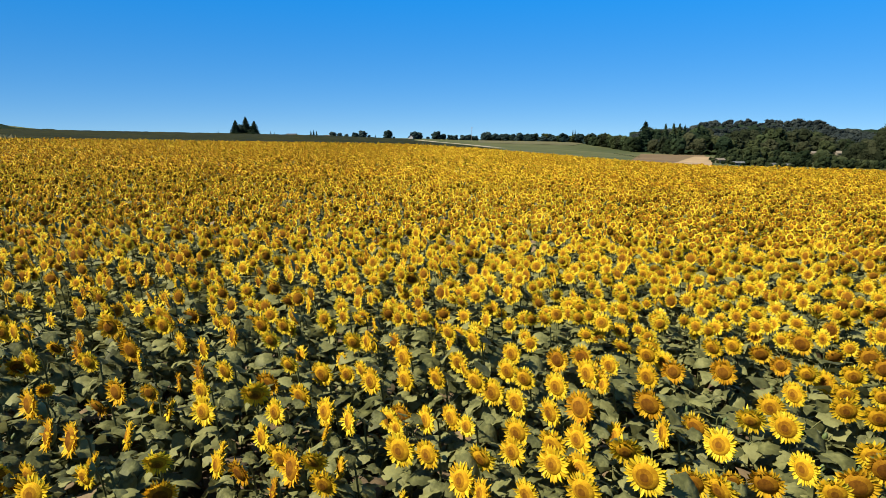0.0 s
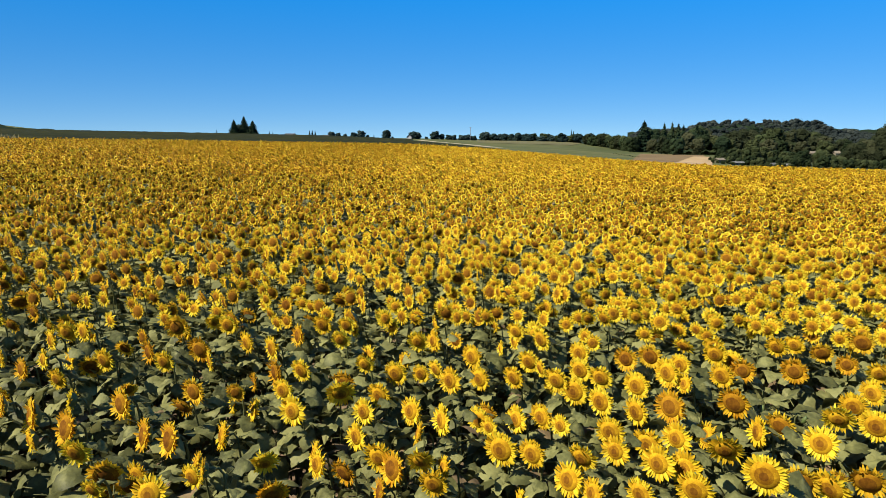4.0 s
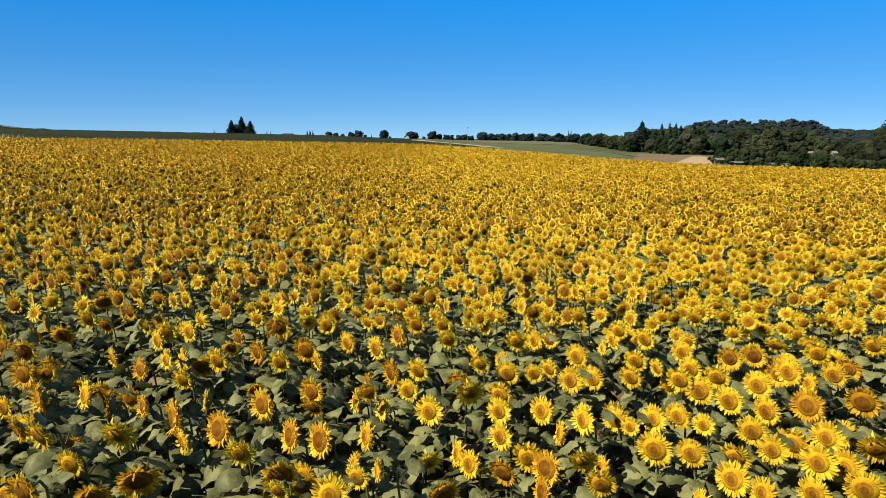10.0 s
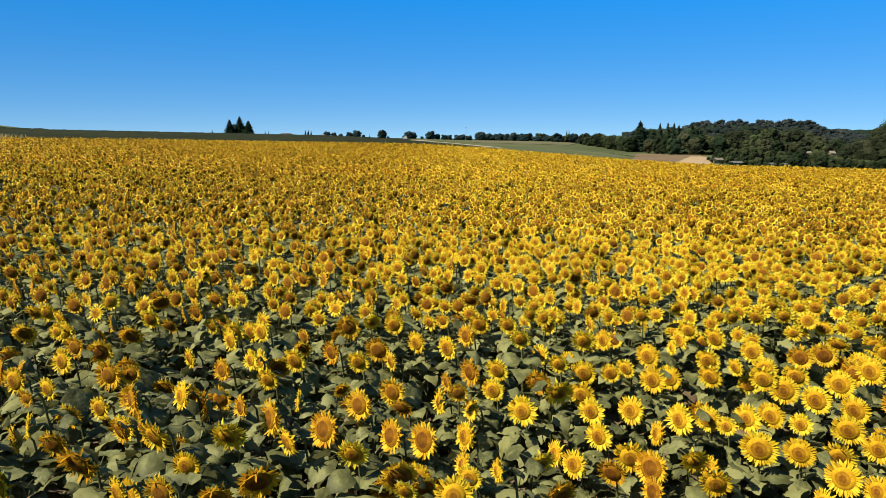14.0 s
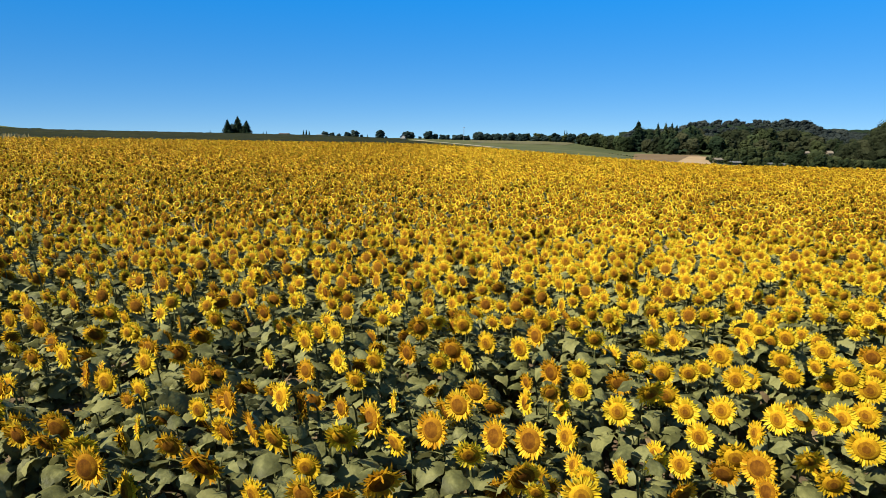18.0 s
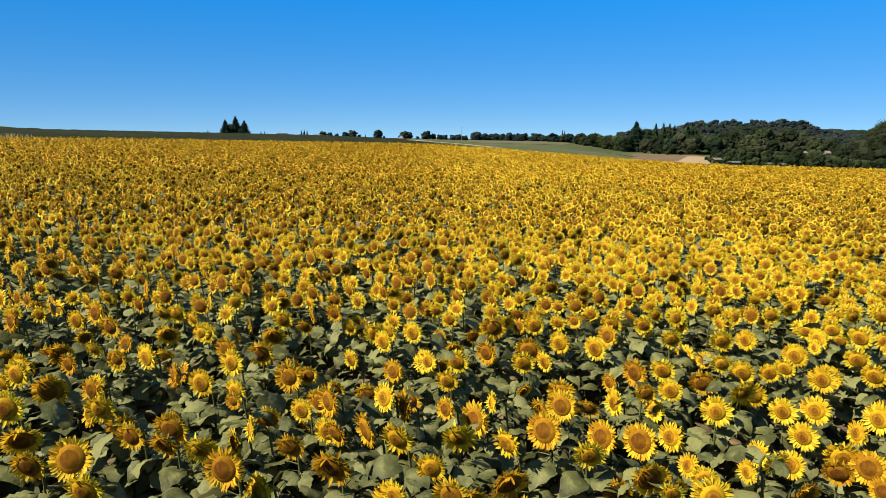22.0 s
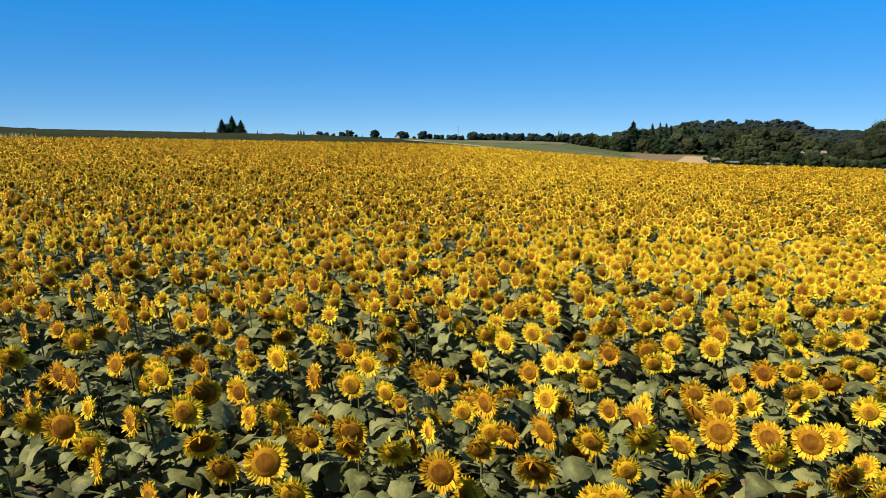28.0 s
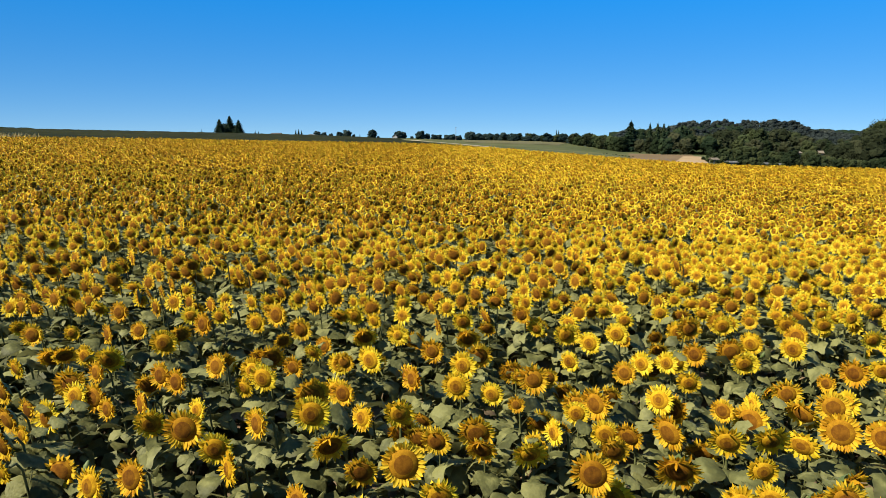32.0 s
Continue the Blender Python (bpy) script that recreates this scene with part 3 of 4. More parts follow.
# plants that the eye can tell apart: x, y, width of the head in cm, turn to the left of -y, nod down (degrees), height over the mean in cm
PLANTED_A = [(-10.74, 6.66, 18, -15, 18, 0), (-10.43, 6.36, 21, 5, -12, 3), (-10.21, 6.66, 17, 1, 4, -4), (-10.10, 5.56, 20, 30, 8, -1), (-9.99, 7.24, 22, 20, -10, 0), (-9.96, 5.86, 24, -4, 29, -2), (-9.85, 4.98, 20, 30, 8, 2), (-9.77, 5.72, 19, -31, 36, 6), (-9.68, 5.88, 21, 17, -12, 0), (-9.53, 6.67, 18, 13, -13, 0), (-9.51, 5.31, 27, 1, 1, -4), (-9.42, 4.37, 19, 30, 8, 6), (-9.40, 5.16, 23, 17, -14, -8), (-9.38, 5.48, 18, 33, -9, -3), (-9.34, 5.64, 25, -12, 10, 7), (-9.30, 4.31, 14, 27, -11, 0)]
PLANTED_B = [(-9.30, 4.11, 20, 30, 8, 1), (-9.29, 4.59, 26, 26, -12, 0), (-9.25, 5.16, 22, 26, -12, -12), (-9.16, 3.87, 17, 30, 8, -1), (-9.12, 6.27, 26, -1, -3, 1), (-9.03, 4.92, 17, 33, -11, -11), (-8.96, 5.50, 20, -3, 20, -12), (-8.93, 6.85, 23, 34, -10, 0), (-8.84, 5.10, 14, 29, -13, -10), (-8.78, 5.34, 21, 31, -12, 1), (-8.64, 3.87, 24, 29, -14, -3), (-8.60, 5.20, 20, 32, -12, 1), (-8.55, 4.56, 23, -8, 9, -1), (-8.49, 7.30, 25, 21, 1, -9), (-8.47, 6.01, 24, -16, 20, 2), (-8.37, 4.99, 20, 34, -13, -3)]
PLANTED_C = [(-8.35, 5.45, 20, 28, -14, 9), (-8.31, 3.72, 20, 25, -17, 4), (-8.29, 4.50, 28, 0, -10, -6), (-8.24, 7.27, 26, 29, -12, 0), (-8.19, 6.25, 21, 5, 18, 0), (-8.12, 5.76, 19, 6, 21, 5), (-8.12, 5.43, 20, 27, 9, -8), (-8.10, 5.65, 24, 13, -12, -2), (-8.07, 6.24, 27, -8, 23, 1), (-8.02, 4.33, 24, -3, 7, -5), (-7.93, 5.34, 24, 16, -1, 2), (-7.90, 6.90, 25, 16, 6, -2), (-7.87, 4.13, 24, 55, -8, -13), (-7.78, 5.85, 21, 26, -1, -2), (-7.78, 4.52, 17, 3, 12, 6), (-7.73, 4.35, 20, 46, -12, 6)]
PLANTED_D = [(-7.62, 6.02, 19, 16, 27, 3), (-7.61, 6.62, 19, 28, -13, -11), (-7.47, 5.04, 26, -13, 11, 0), (-7.37, 7.42, 24, 10, 10, 1), (-7.37, 5.93, 22, 22, 0, -6), (-7.35, 5.50, 24, 28, -15, -6), (-7.35, 4.33, 25, 0, 0, 17), (-7.33, 3.66, 19, 44, -18, -7), (-7.30, 5.80, 18, 11, 7, 4), (-7.25, 5.24, 20, 26, -12, -8), (-7.22, 4.26, 25, -22, 27, 0), (-7.19, 6.71, 25, -3, 29, -1), (-7.13, 7.26, 20, 33, 8, 0), (-7.07, 5.90, 28, 33, -2, 0), (-7.05, 4.82, 23, 41, -17, 1), (-7.05, 6.23, 23, -1, 22, -1)]
PLANTED_E = [(-6.98, 3.94, 20, 0, 11, -5), (-6.84, 6.70, 19, 12, -10, 0), (-6.84, 6.83, 24, 14, -5, -5), (-6.75, 4.43, 22, 2, 9, 16), (-6.73, 4.67, 24, -1, 24, 1), (-6.71, 3.95, 28, -1, -18, 2), (-6.67, 5.54, 21, 55, -9, -6), (-6.66, 7.15, 22, 6, 22, -9), (-6.61, 4.46, 23, 24, 21, 7), (-6.49, 4.31, 20, 15, 5, 2), (-6.49, 3.68, 24, 5, 10, -3), (-6.48, 6.39, 24, 20, -3, -2), (-6.30, 5.17, 24, 19, -3, 5), (-6.21, 4.32, 24, 10, 11, 4), (-6.21, 5.71, 27, 24, -10, 4), (-6.19, 4.14, 20, 18, 25, 5)]
PLANTED_F = [(-6.10, 7.31, 25, 11, 9, 0), (-6.08, 6.79, 26, 4, 26, -3), (-6.03, 6.04, 24, -3, 4, 4), (-6.01, 5.14, 21, 25, 3, 5), (-5.89, 4.01, 23, -5, 28, 4), (-5.88, 4.67, 13, 20, -1, 17), (-5.78, 4.34, 20, 51, 2, -3), (-5.72, 5.96, 25, 13, 23, 1), (-5.71, 5.64, 15, 0, 2, 1), (-5.66, 4.82, 22, 6, 20, 4), (-5.66, 4.34, 19, 64, -11, 6), (-5.62, 5.39, 30, 16, -2, 9), (-5.60, 3.57, 23, 15, -11, 15), (-5.47, 5.48, 16, -2, -6, -1), (-5.46, 7.06, 20, 30, 3, 18), (-5.45, 5.02, 19, 38, 22, -15)]
PLANTED_G = [(-5.43, 3.67, 24, 36, -6, -3), (-5.39, 4.78, 19, 23, -1, 0), (-5.32, 4.06, 20, 8, 15, 21), (-5.31, 5.11, 23, 22, -5, -2), (-5.29, 7.05, 20, 30, 19, 0), (-5.28, 5.70, 22, 9, 17, -9), (-5.23, 7.31, 25, 16, 13, -9), (-5.20, 4.93, 28, 50, 0, 7), (-5.18, 4.70, 23, 21, 6, -8), (-5.15, 6.02, 21, 46, 4, 3), (-5.08, 4.46, 21, 42, 19, 11), (-4.99, 6.88, 31, 6, 9, 0), (-5.00, 3.78, 26, 20, 26, 11), (-4.94, 5.42, 23, 15, 15, 0)]
PLANTED_H = [(-4.87, 7.12, 25, 30, 4, -4), (-4.86, 6.38, 23, 40, 0, 5), (-4.84, 4.33, 24, 58, 9, 6), (-4.74, 4.79, 24, 43, -15, 22), (-4.72, 5.68, 20, 35, -11, -2), (-4.64, 3.67, 24, 31, -7, -7), (-4.60, 3.98, 23, 27, 20, 19), (-4.59, 3.45, 20, 40, 2, 14), (-4.59, 4.84, 23, 62, -4, 7), (-4.58, 4.37, 23, 23, 20, 2), (-4.56, 6.46, 23, 33, -2, 13), (-4.56, 5.13, 21, 10, 7, -2), (-4.45, 5.99, 24, 47, -7, -1), (-4.40, 5.52, 20, 41, -7, 17), (-4.38, 3.92, 20, 11, 4, 6), (-4.29, 6.07, 24, -9, 22, 2)]
PLANTED_I = [(-4.27, 3.30, 20, 20, 6, 22), (-4.26, 4.73, 17, 49, -8, 4), (-4.23, 5.42, 21, 20, 9, 4), (-4.18, 4.19, 25, 3, 26, 7), (-4.13, 3.73, 21, -11, 29, -7), (-4.12, 6.01, 26, 24, 9, 1), (-4.12, 6.43, 19, 11, 28, 0), (-4.03, 4.73, 26, 51, -8, -4), (-3.88, 3.81, 27, -22, 32, 0), (-3.87, 7.19, 17, 4, 19, 0), (-3.87, 5.01, 19, 78, -12, 1), (-3.80, 6.28, 24, 43, -3, 4), (-3.78, 3.60, 22, 47, 18, 3), (-3.71, 6.94, 29, 27, 6, 7), (-3.68, 6.72, 25, 3, 6, 16), (-3.56, 5.34, 15, -29, 25, 0)]
PLANTED_J = [(-3.55, 4.39, 25, 38, -14, 7), (-3.48, 7.30, 21, -9, 28, 0), (-3.48, 5.91, 23, 16, 8, 5), (-3.43, 5.02, 26, 59, 25, -5), (-3.34, 4.79, 23, 36, -10, 6), (-3.34, 6.46, 27, 19, 14, -4), (-3.30, 4.07, 22, 7, 23, 5), (-3.20, 6.95, 23, 15, 2, 15), (-3.19, 7.07, 24, 33, 11, 10), (-3.19, 6.32, 22, 60, 2, -6), (-3.14, 5.73, 28, 26, 0, -15), (-3.09, 4.08, 21, 4, 24, -11), (-3.07, 4.57, 24, 53, -19, -6), (-2.97, 3.83, 22, -10, 14, 0), (-2.94, 6.79, 26, 43, 7, 0), (-2.92, 3.58, 15, 15, 17, 7)]
PLANTED_K = [(-2.85, 4.00, 22, 29, 5, -4), (-2.82, 4.45, 25, 46, -19, -3), (-2.81, 3.82, 18, -7, 24, 8), (-2.69, 5.52, 25, 72, -6, -19), (-2.64, 7.41, 18, 31, -4, 8), (-2.62, 5.94, 18, 63, 1, -12), (-2.62, 3.68, 27, 9, -16, 7), (-2.60, 6.56, 30, 48, -2, -3), (-2.54, 4.23, 18, 71, -38, -10), (-2.54, 5.16, 16, 8, 13, 4), (-2.50, 4.67, 24, 60, -20, -2), (-2.50, 4.05, 19, 25, 7, -6), (-2.42, 5.25, 22, 63, -23, -4), (-2.39, 5.89, 26, 54, -5, 1), (-2.38, 6.87, 23, 53, -7, 0), (-2.33, 3.83, 16, 73, -11, 8)]
PLANTED_L = [(-2.21, 5.45, 21, 27, -1, -4), (-2.20, 7.37, 28, 23, 10, 3), (-2.13, 5.86, 24, 31, 8, 2), (-2.01, 4.97, 28, 26, -7, -1), (-2.00, 4.08, 20, -19, 25, -2), (-1.90, 3.88, 22, -19, 17, 1), (-1.88, 7.17, 22, 21, 9, 9), (-1.83, 6.44, 22, 14, 21, 14), (-1.82, 7.29, 22, 47, 4, 4), (-1.78, 4.69, 22, 71, -20, -17), (-1.72, 5.89, 26, 25, 22, 0), (-1.71, 3.71, 17, -4, 23, -1), (-1.70, 4.39, 22, 49, -13, -9), (-1.65, 5.24, 26, -12, 30, 2), (-1.58, 6.68, 25, 46, -14, -4), (-1.52, 5.94, 20, 21, 17, 6)]
PLANTED_M = [(-1.47, 4.20, 21, 36, 17, 0), (-1.44, 4.68, 23, 47, -9, -8), (-1.42, 5.02, 23, 36, -7, -2), (-1.35, 5.64, 29, 33, 8, -12), (-1.24, 4.49, 27, 22, 9, -14), (-1.23, 6.10, 30, 23, 2, -5), (-1.20, 4.09, 19, 73, -18, -20), (-1.19, 7.04, 21, 48, -16, -22), (-1.13, 4.35, 24, 52, -18, -16), (-1.03, 6.98, 26, 15, 24, -3), (-1.03, 5.19, 26, 46, -16, 0), (-0.97, 6.06, 20, 27, 4, -3), (-0.95, 4.76, 21, 84, -15, 0), (-0.91, 4.12, 20, 7, 30, 0), (-0.88, 7.30, 26, 29, 9, -15), (-0.85, 6.79, 24, 57, -6, 4)]
PLANTED_N = [(-0.82, 6.05, 21, 47, 9, 0), (-0.82, 3.98, 21, 17, 9, -5), (-0.76, 4.79, 26, 64, -10, 3), (-0.75, 4.25, 18, 67, -16, -1), (-0.68, 5.67, 28, 43, -9, 2), (-0.45, 4.97, 23, 39, 5, 0), (-0.43, 6.54, 26, 45, -1, -5), (-0.38, 6.03, 29, 45, 4, -5), (-0.38, 4.79, 16, 39, -8, -2), (-0.36, 5.27, 24, 41, 16, -1), (-0.32, 4.38, 26, 34, -4, -1), (-0.27, 3.67, 19, 86, -16, 8), (-0.14, 4.93, 24, 55, -10, -1), (-0.11, 4.23, 21, 41, -2, 4), (-0.10, 6.72, 18, 80, -9, 0), (-0.06, 5.83, 24, 46, 11, 2)]
PLANTED_O = [(0.06, 6.71, 22, 37, 14, 22), (0.07, 4.95, 22, 52, -1, 0), (0.08, 6.96, 25, 73, -1, 1), (0.13, 4.08, 28, 49, -20, 2), (0.17, 6.41, 27, 38, 11, -2), (0.19, 4.73, 18, 44, -9, 4), (0.21, 5.89, 19, 68, 10, 10), (0.26, 3.91, 22, 68, -21, 2), (0.29, 4.38, 23, 34, 16, -5), (0.30, 5.54, 25, 41, 8, 12), (0.33, 6.63, 28, 53, 8, 16), (0.35, 5.89, 21, 24, 6, -5), (0.38, 7.06, 28, 20, 4, 0), (0.45, 5.45, 29, 39, -2, 3), (0.51, 4.29, 22, 42, -7, 6), (0.56, 3.84, 22, 53, 3, 3)]
PLANTED_P = [(0.60, 4.76, 25, 38, 4, 3), (0.65, 5.28, 25, 51, -3, 1), (0.67, 6.20, 26, 42, 4, 1), (0.76, 6.65, 24, 45, -2, -1), (0.79, 4.18, 26, 45, -7, 3), (0.80, 5.87, 25, 37, 10, 3), (0.87, 4.64, 28, 45, 10, -4), (0.94, 5.18, 27, 61, 2, 2), (0.95, 3.91, 29, 39, 4, 3), (0.98, 4.17, 26, 48, -10, 0), (1.03, 4.48, 25, 54, -8, 8), (1.07, 5.61, 29, 49, -5, 4), (1.14, 4.93, 25, 52, -6, 11), (1.25, 6.56, 30, 43, -2, 2), (1.29, 3.69, 27, 39, -5, 22), (1.36, 5.63, 27, 61, -1, 17)]
PLANTED_Q = [(1.39, 4.44, 28, 24, 27, -1), (1.43, 4.88, 24, 71, -17, 0), (1.47, 5.49, 19, 68, -15, 22), (1.52, 6.58, 27, 41, 3, 3), (1.55, 6.11, 28, 46, -3, 2), (1.72, 6.57, 25, 52, 19, 0), (1.73, 4.04, 28, 30, 15, 12), (1.75, 4.67, 25, 89, -12, 6), (1.76, 6.34, 23, 52, 1, 0), (1.82, 5.24, 32, 45, 14, 4), (1.89, 3.94, 27, 57, 20, 1), (2.06, 6.03, 26, 53, 5, 6), (2.06, 4.36, 31, 47, -13, 22), (2.10, 4.21, 16, 32, 20, 5), (2.23, 5.20, 29, 54, 24, 0), (2.25, 6.63, 26, 39, 9, 5)]
PLANTED_R = [(2.39, 4.28, 27, 35, 20, -1), (2.42, 7.05, 29, 34, 10, 0), (2.45, 6.63, 33, 49, 6, 0), (2.47, 6.43, 25, 34, -3, -3), (2.64, 5.06, 27, 32, 31, -1), (2.64, 4.25, 24, 69, -3, 0), (2.71, 3.99, 23, 30, 8, -1), (2.83, 4.86, 30, 48, 1, 4), (2.93, 4.09, 26, 30, 8, -4), (2.95, 6.30, 29, 42, 4, 1), (2.98, 5.38, 30, 46, 2, 4), (3.12, 6.99, 25, 46, 15, 3), (3.22, 4.22, 25, 30, 8, 2), (3.34, 5.66, 24, 66, 1, 1), (3.39, 4.60, 32, 30, 8, -4), (3.46, 7.22, 24, 45, 11, 0)]
PLANTED_S = [(3.67, 5.39, 26, 30, 8, 0), (3.75, 6.16, 24, 35, 19, 4), (3.78, 6.72, 22, 42, -2, -3), (3.83, 7.27, 28, 31, 15, 0), (3.87, 5.24, 30, 30, 8, 0), (3.91, 5.78, 24, 30, 8, -1), (3.94, 6.15, 32, 68, 2, 0), (4.21, 5.68, 23, 30, 8, 2), (4.31, 7.27, 26, 50, 12, 0), (4.35, 6.34, 29, 30, 8, -2), (4.84, 6.57, 27, 30, 8, -4), (4.99, 7.04, 28, 30, 8, -7)]
FURTHER_A = [(3.10, 7.45, 26, 49, 7, 0), (-7.54, 7.45, 25, 15, 23, 0), (-0.84, 7.46, 27, 36, 13, 0), (-6.81, 7.46, 21, -8, 26, 0), (1.01, 7.48, 29, 25, 5, 0), (-6.28, 7.56, 25, 22, 12, -4), (-2.80, 7.56, 24, 54, 1, 0), (1.26, 7.58, 27, 38, 6, 0), (-5.81, 7.59, 27, -11, 18, -2), (-3.28, 7.60, 24, 47, 1, 9), (-1.87, 7.67, 28, 27, 11, 9), (-8.44, 7.69, 21, 23, -12, 0), (-1.26, 7.69, 26, 51, 0, -13), (-8.96, 7.77, 19, -18, 17, 0), (-4.62, 7.78, 22, 7, 24, 0), (-4.30, 7.80, 28, -2, 25, 0)]
FURTHER_B = [(-0.27, 7.81, 27, 44, 13, 0), (-0.09, 7.81, 25, 47, -6, -8), (-5.28, 7.83, 21, 21, -4, 0), (-2.98, 7.93, 25, 32, 10, 11), (0.87, 7.95, 28, 26, 11, 0), (1.16, 7.96, 30, 37, 7, 0), (1.48, 7.96, 28, 50, 9, 0), (-1.97, 7.98, 28, 11, 20, 0), (-2.28, 8.05, 25, 39, 3, -7), (-7.87, 8.05, 27, 18, 7, -7), (-1.54, 8.07, 28, 24, 16, 0), (2.15, 8.08, 24, 34, 12, 0), (-4.85, 8.10, 21, 22, 10, 0), (1.94, 8.12, 28, 44, 13, 0), (5.25, 8.15, 32, 48, 8, 0), (-5.62, 8.15, 27, 18, 10, -11)]
FURTHER_C = [(2.44, 8.29, 30, 33, 7, 0), (-3.16, 8.40, 27, -1, 13, 0), (-0.35, 8.69, 30, 41, 14, 0), (3.13, 8.83, 23, 45, 9, 0), (4.31, 8.98, 32, 41, 9, 0), (5.12, 9.50, 31, 44, 9, 0)]
PLANTED = PLANTED_A + PLANTED_B + PLANTED_C + PLANTED_D + PLANTED_E + PLANTED_F + PLANTED_G + PLANTED_H + PLANTED_I + PLANTED_J + PLANTED_K + PLANTED_L + PLANTED_M + PLANTED_N + PLANTED_O + PLANTED_P + PLANTED_Q + PLANTED_R + PLANTED_S
FURTHER = FURTHER_A + FURTHER_B + FURTHER_C


leaf_library()
rng = np.random.default_rng(77)


def noise_field(x, y):
    """Slow unevenness of the stand, between 0 and 1."""
    return 0.5 + 0.25 * (np.sin(0.9 * x + 1.3 * np.sin(0.5 * y)) + np.cos(0.55 * y - 0.8 * np.sin(0.4 * x)))


def scatter():
    """Sown places over the whole field as an array of x, y."""
    row, step = 0.40, 0.264
    ys = np.arange(-14, 116, row)
    out = []
    for y in ys:
        lo, hi = min(-8.1 - 0.76 * y, -24.0), max(0.76 * y + 1.5, 17.0)
        xs = np.arange(lo, hi, step)
        out.append(np.c_[xs + rng.uniform(-0.13, 0.13, len(xs)), y + rng.uniform(-0.19, 0.19, len(xs))])
    p = np.concatenate(out)
    return p[p[:, 1] < field_edge(p[:, 0], p[:, 1]) + rng.uniform(-0.4, 0.3, len(p))]


places = scatter()
# the gaps between the sown places and the picked plants
x, y = places.T
inside = (y > 3.3) & (y < 7.2) & (x < 0.74 * y + 0.2) & (x > -6.6 - 0.74 * y)
spot = np.array([(p[0], p[1]) for p in PLANTED + FURTHER])
away = np.min(np.hypot(x[:, None] - spot[None, :, 0], y[:, None] - spot[None, :, 1]), axis=1)
thin = rng.random(len(places)) < 0.02 + 0.12 * (noise_field(x, y) > 0.62) + 0.26 * (y > 42)
fillers = places[inside & (away > 0.27)]
# towards -x some of the shorter plants between have bloomed and hang
fading = rng.random(len(fillers)) < 0.34 * smooth(0.5, 5.0, -fillers[:, 0])
fading, fillers = fillers[fading], fillers[~fading]
places = places[~inside & (away > 0.26) & ~thin]


def turns(x):
    """How far the heads at x look to the left of -y, in degrees."""
    return np.interp(x, [-14, -8, -4, 0, 4, 15, 40], [16, 21, 27, 36, 36, 30, 25]) + rng.normal(0, 20, len(x))


templates = [sunflower_template(i) for i in range(2 * len(TEMPLATE_NODS))]


def set_plant(x, y, head, turn, nod, over, used):
    """Puts a plant of its own at x, y: the template with the nearest nod, turned and sized."""
    n = len(TEMPLATE_NODS)
    i = min(range(n), key=lambda k: abs(TEMPLATE_NODS[k] - nod))
    # heads that hang are mostly past their best, the more so towards -x
    if random.Random(int(97 * x) + int(8911 * y)).random() < 0.04 + 0.28 * (nod > 10) + 0.44 * float(smooth(-1.0, 6.0, -x)) + 0.26 * float(smooth(0.0, 3.0, x)):
        i, head = i + n, 1.08 * head
    tall = (HEAD + over) / HEAD
    m = pose(x, y, height_at(x, y), 0, 0, -turn) @ Matrix.Scale(tall, 4)
    root = templates[i]
    if i in used:
        root = copy_thing(templates[i], m)
    else:
        used.add(i)
        root.matrix_basis = m
    for child in root.children:
        if child.name.startswith("flower_head"):
            k = 1.12 * head / 0.25 / tall
            child.scale = (k, k, k)


used = set()
for px, py, cm, turn, nod, over in PLANTED:
    set_plant(px, py, min(cm, 26) / 100.0, turn, 0.92 * nod - 0.22 * max(0, nod - 12), over / 100.0, used)


def plant_mass(name, pts, level, kinds, label, faded=0.0, tall=1.0):
    """One mesh of many plants; faded: the share past their best over what the place gives."""
    n = len(pts)
    z = ground(pts[:, 0], pts[:, 1])
    a = -np.radians(turns(pts[:, 0]))
    k = rng.normal(1.0 if level == 1 else 0.93, 0.12, n).clip(0.7, 1.35)
    h = rng.normal(tall, 0.05, n)
    mats = np.zeros((n, 4, 4))
    mats[:, 0, 0], mats[:, 0, 1], mats[:, 1, 0], mats[:, 1, 1] = np.cos(a) * k, -np.sin(a) * k, np.sin(a) * k, np.cos(a) * k
    mats[:, 2, 2], mats[:, 3, 3] = h, 1
    mats[:, 0, 3], mats[:, 1, 3], mats[:, 2, 3] = pts[:, 0], pts[:, 1], z
    pick = rng.integers(0, kinds, n)
    # the stand is riper towards -x
    ripe = rng.random(n) < 0.12 + 0.48 * smooth(-2.0, 9.0, -pts[:, 0]) + 0.22 * smooth(3.0, 10.0, pts[:, 0]) + (0.15 if level > 1 else 0) + faded
    jobs = [(plant_arrays(i, level, past), mats[(pick == i) & (ripe == past)]) for i in range(kinds) for past in (False, True)]
    me = stamp(name, jobs, FIELD_MATERIALS)
    tagged(new(name, me), label, "sunflower field", kind="stuff")


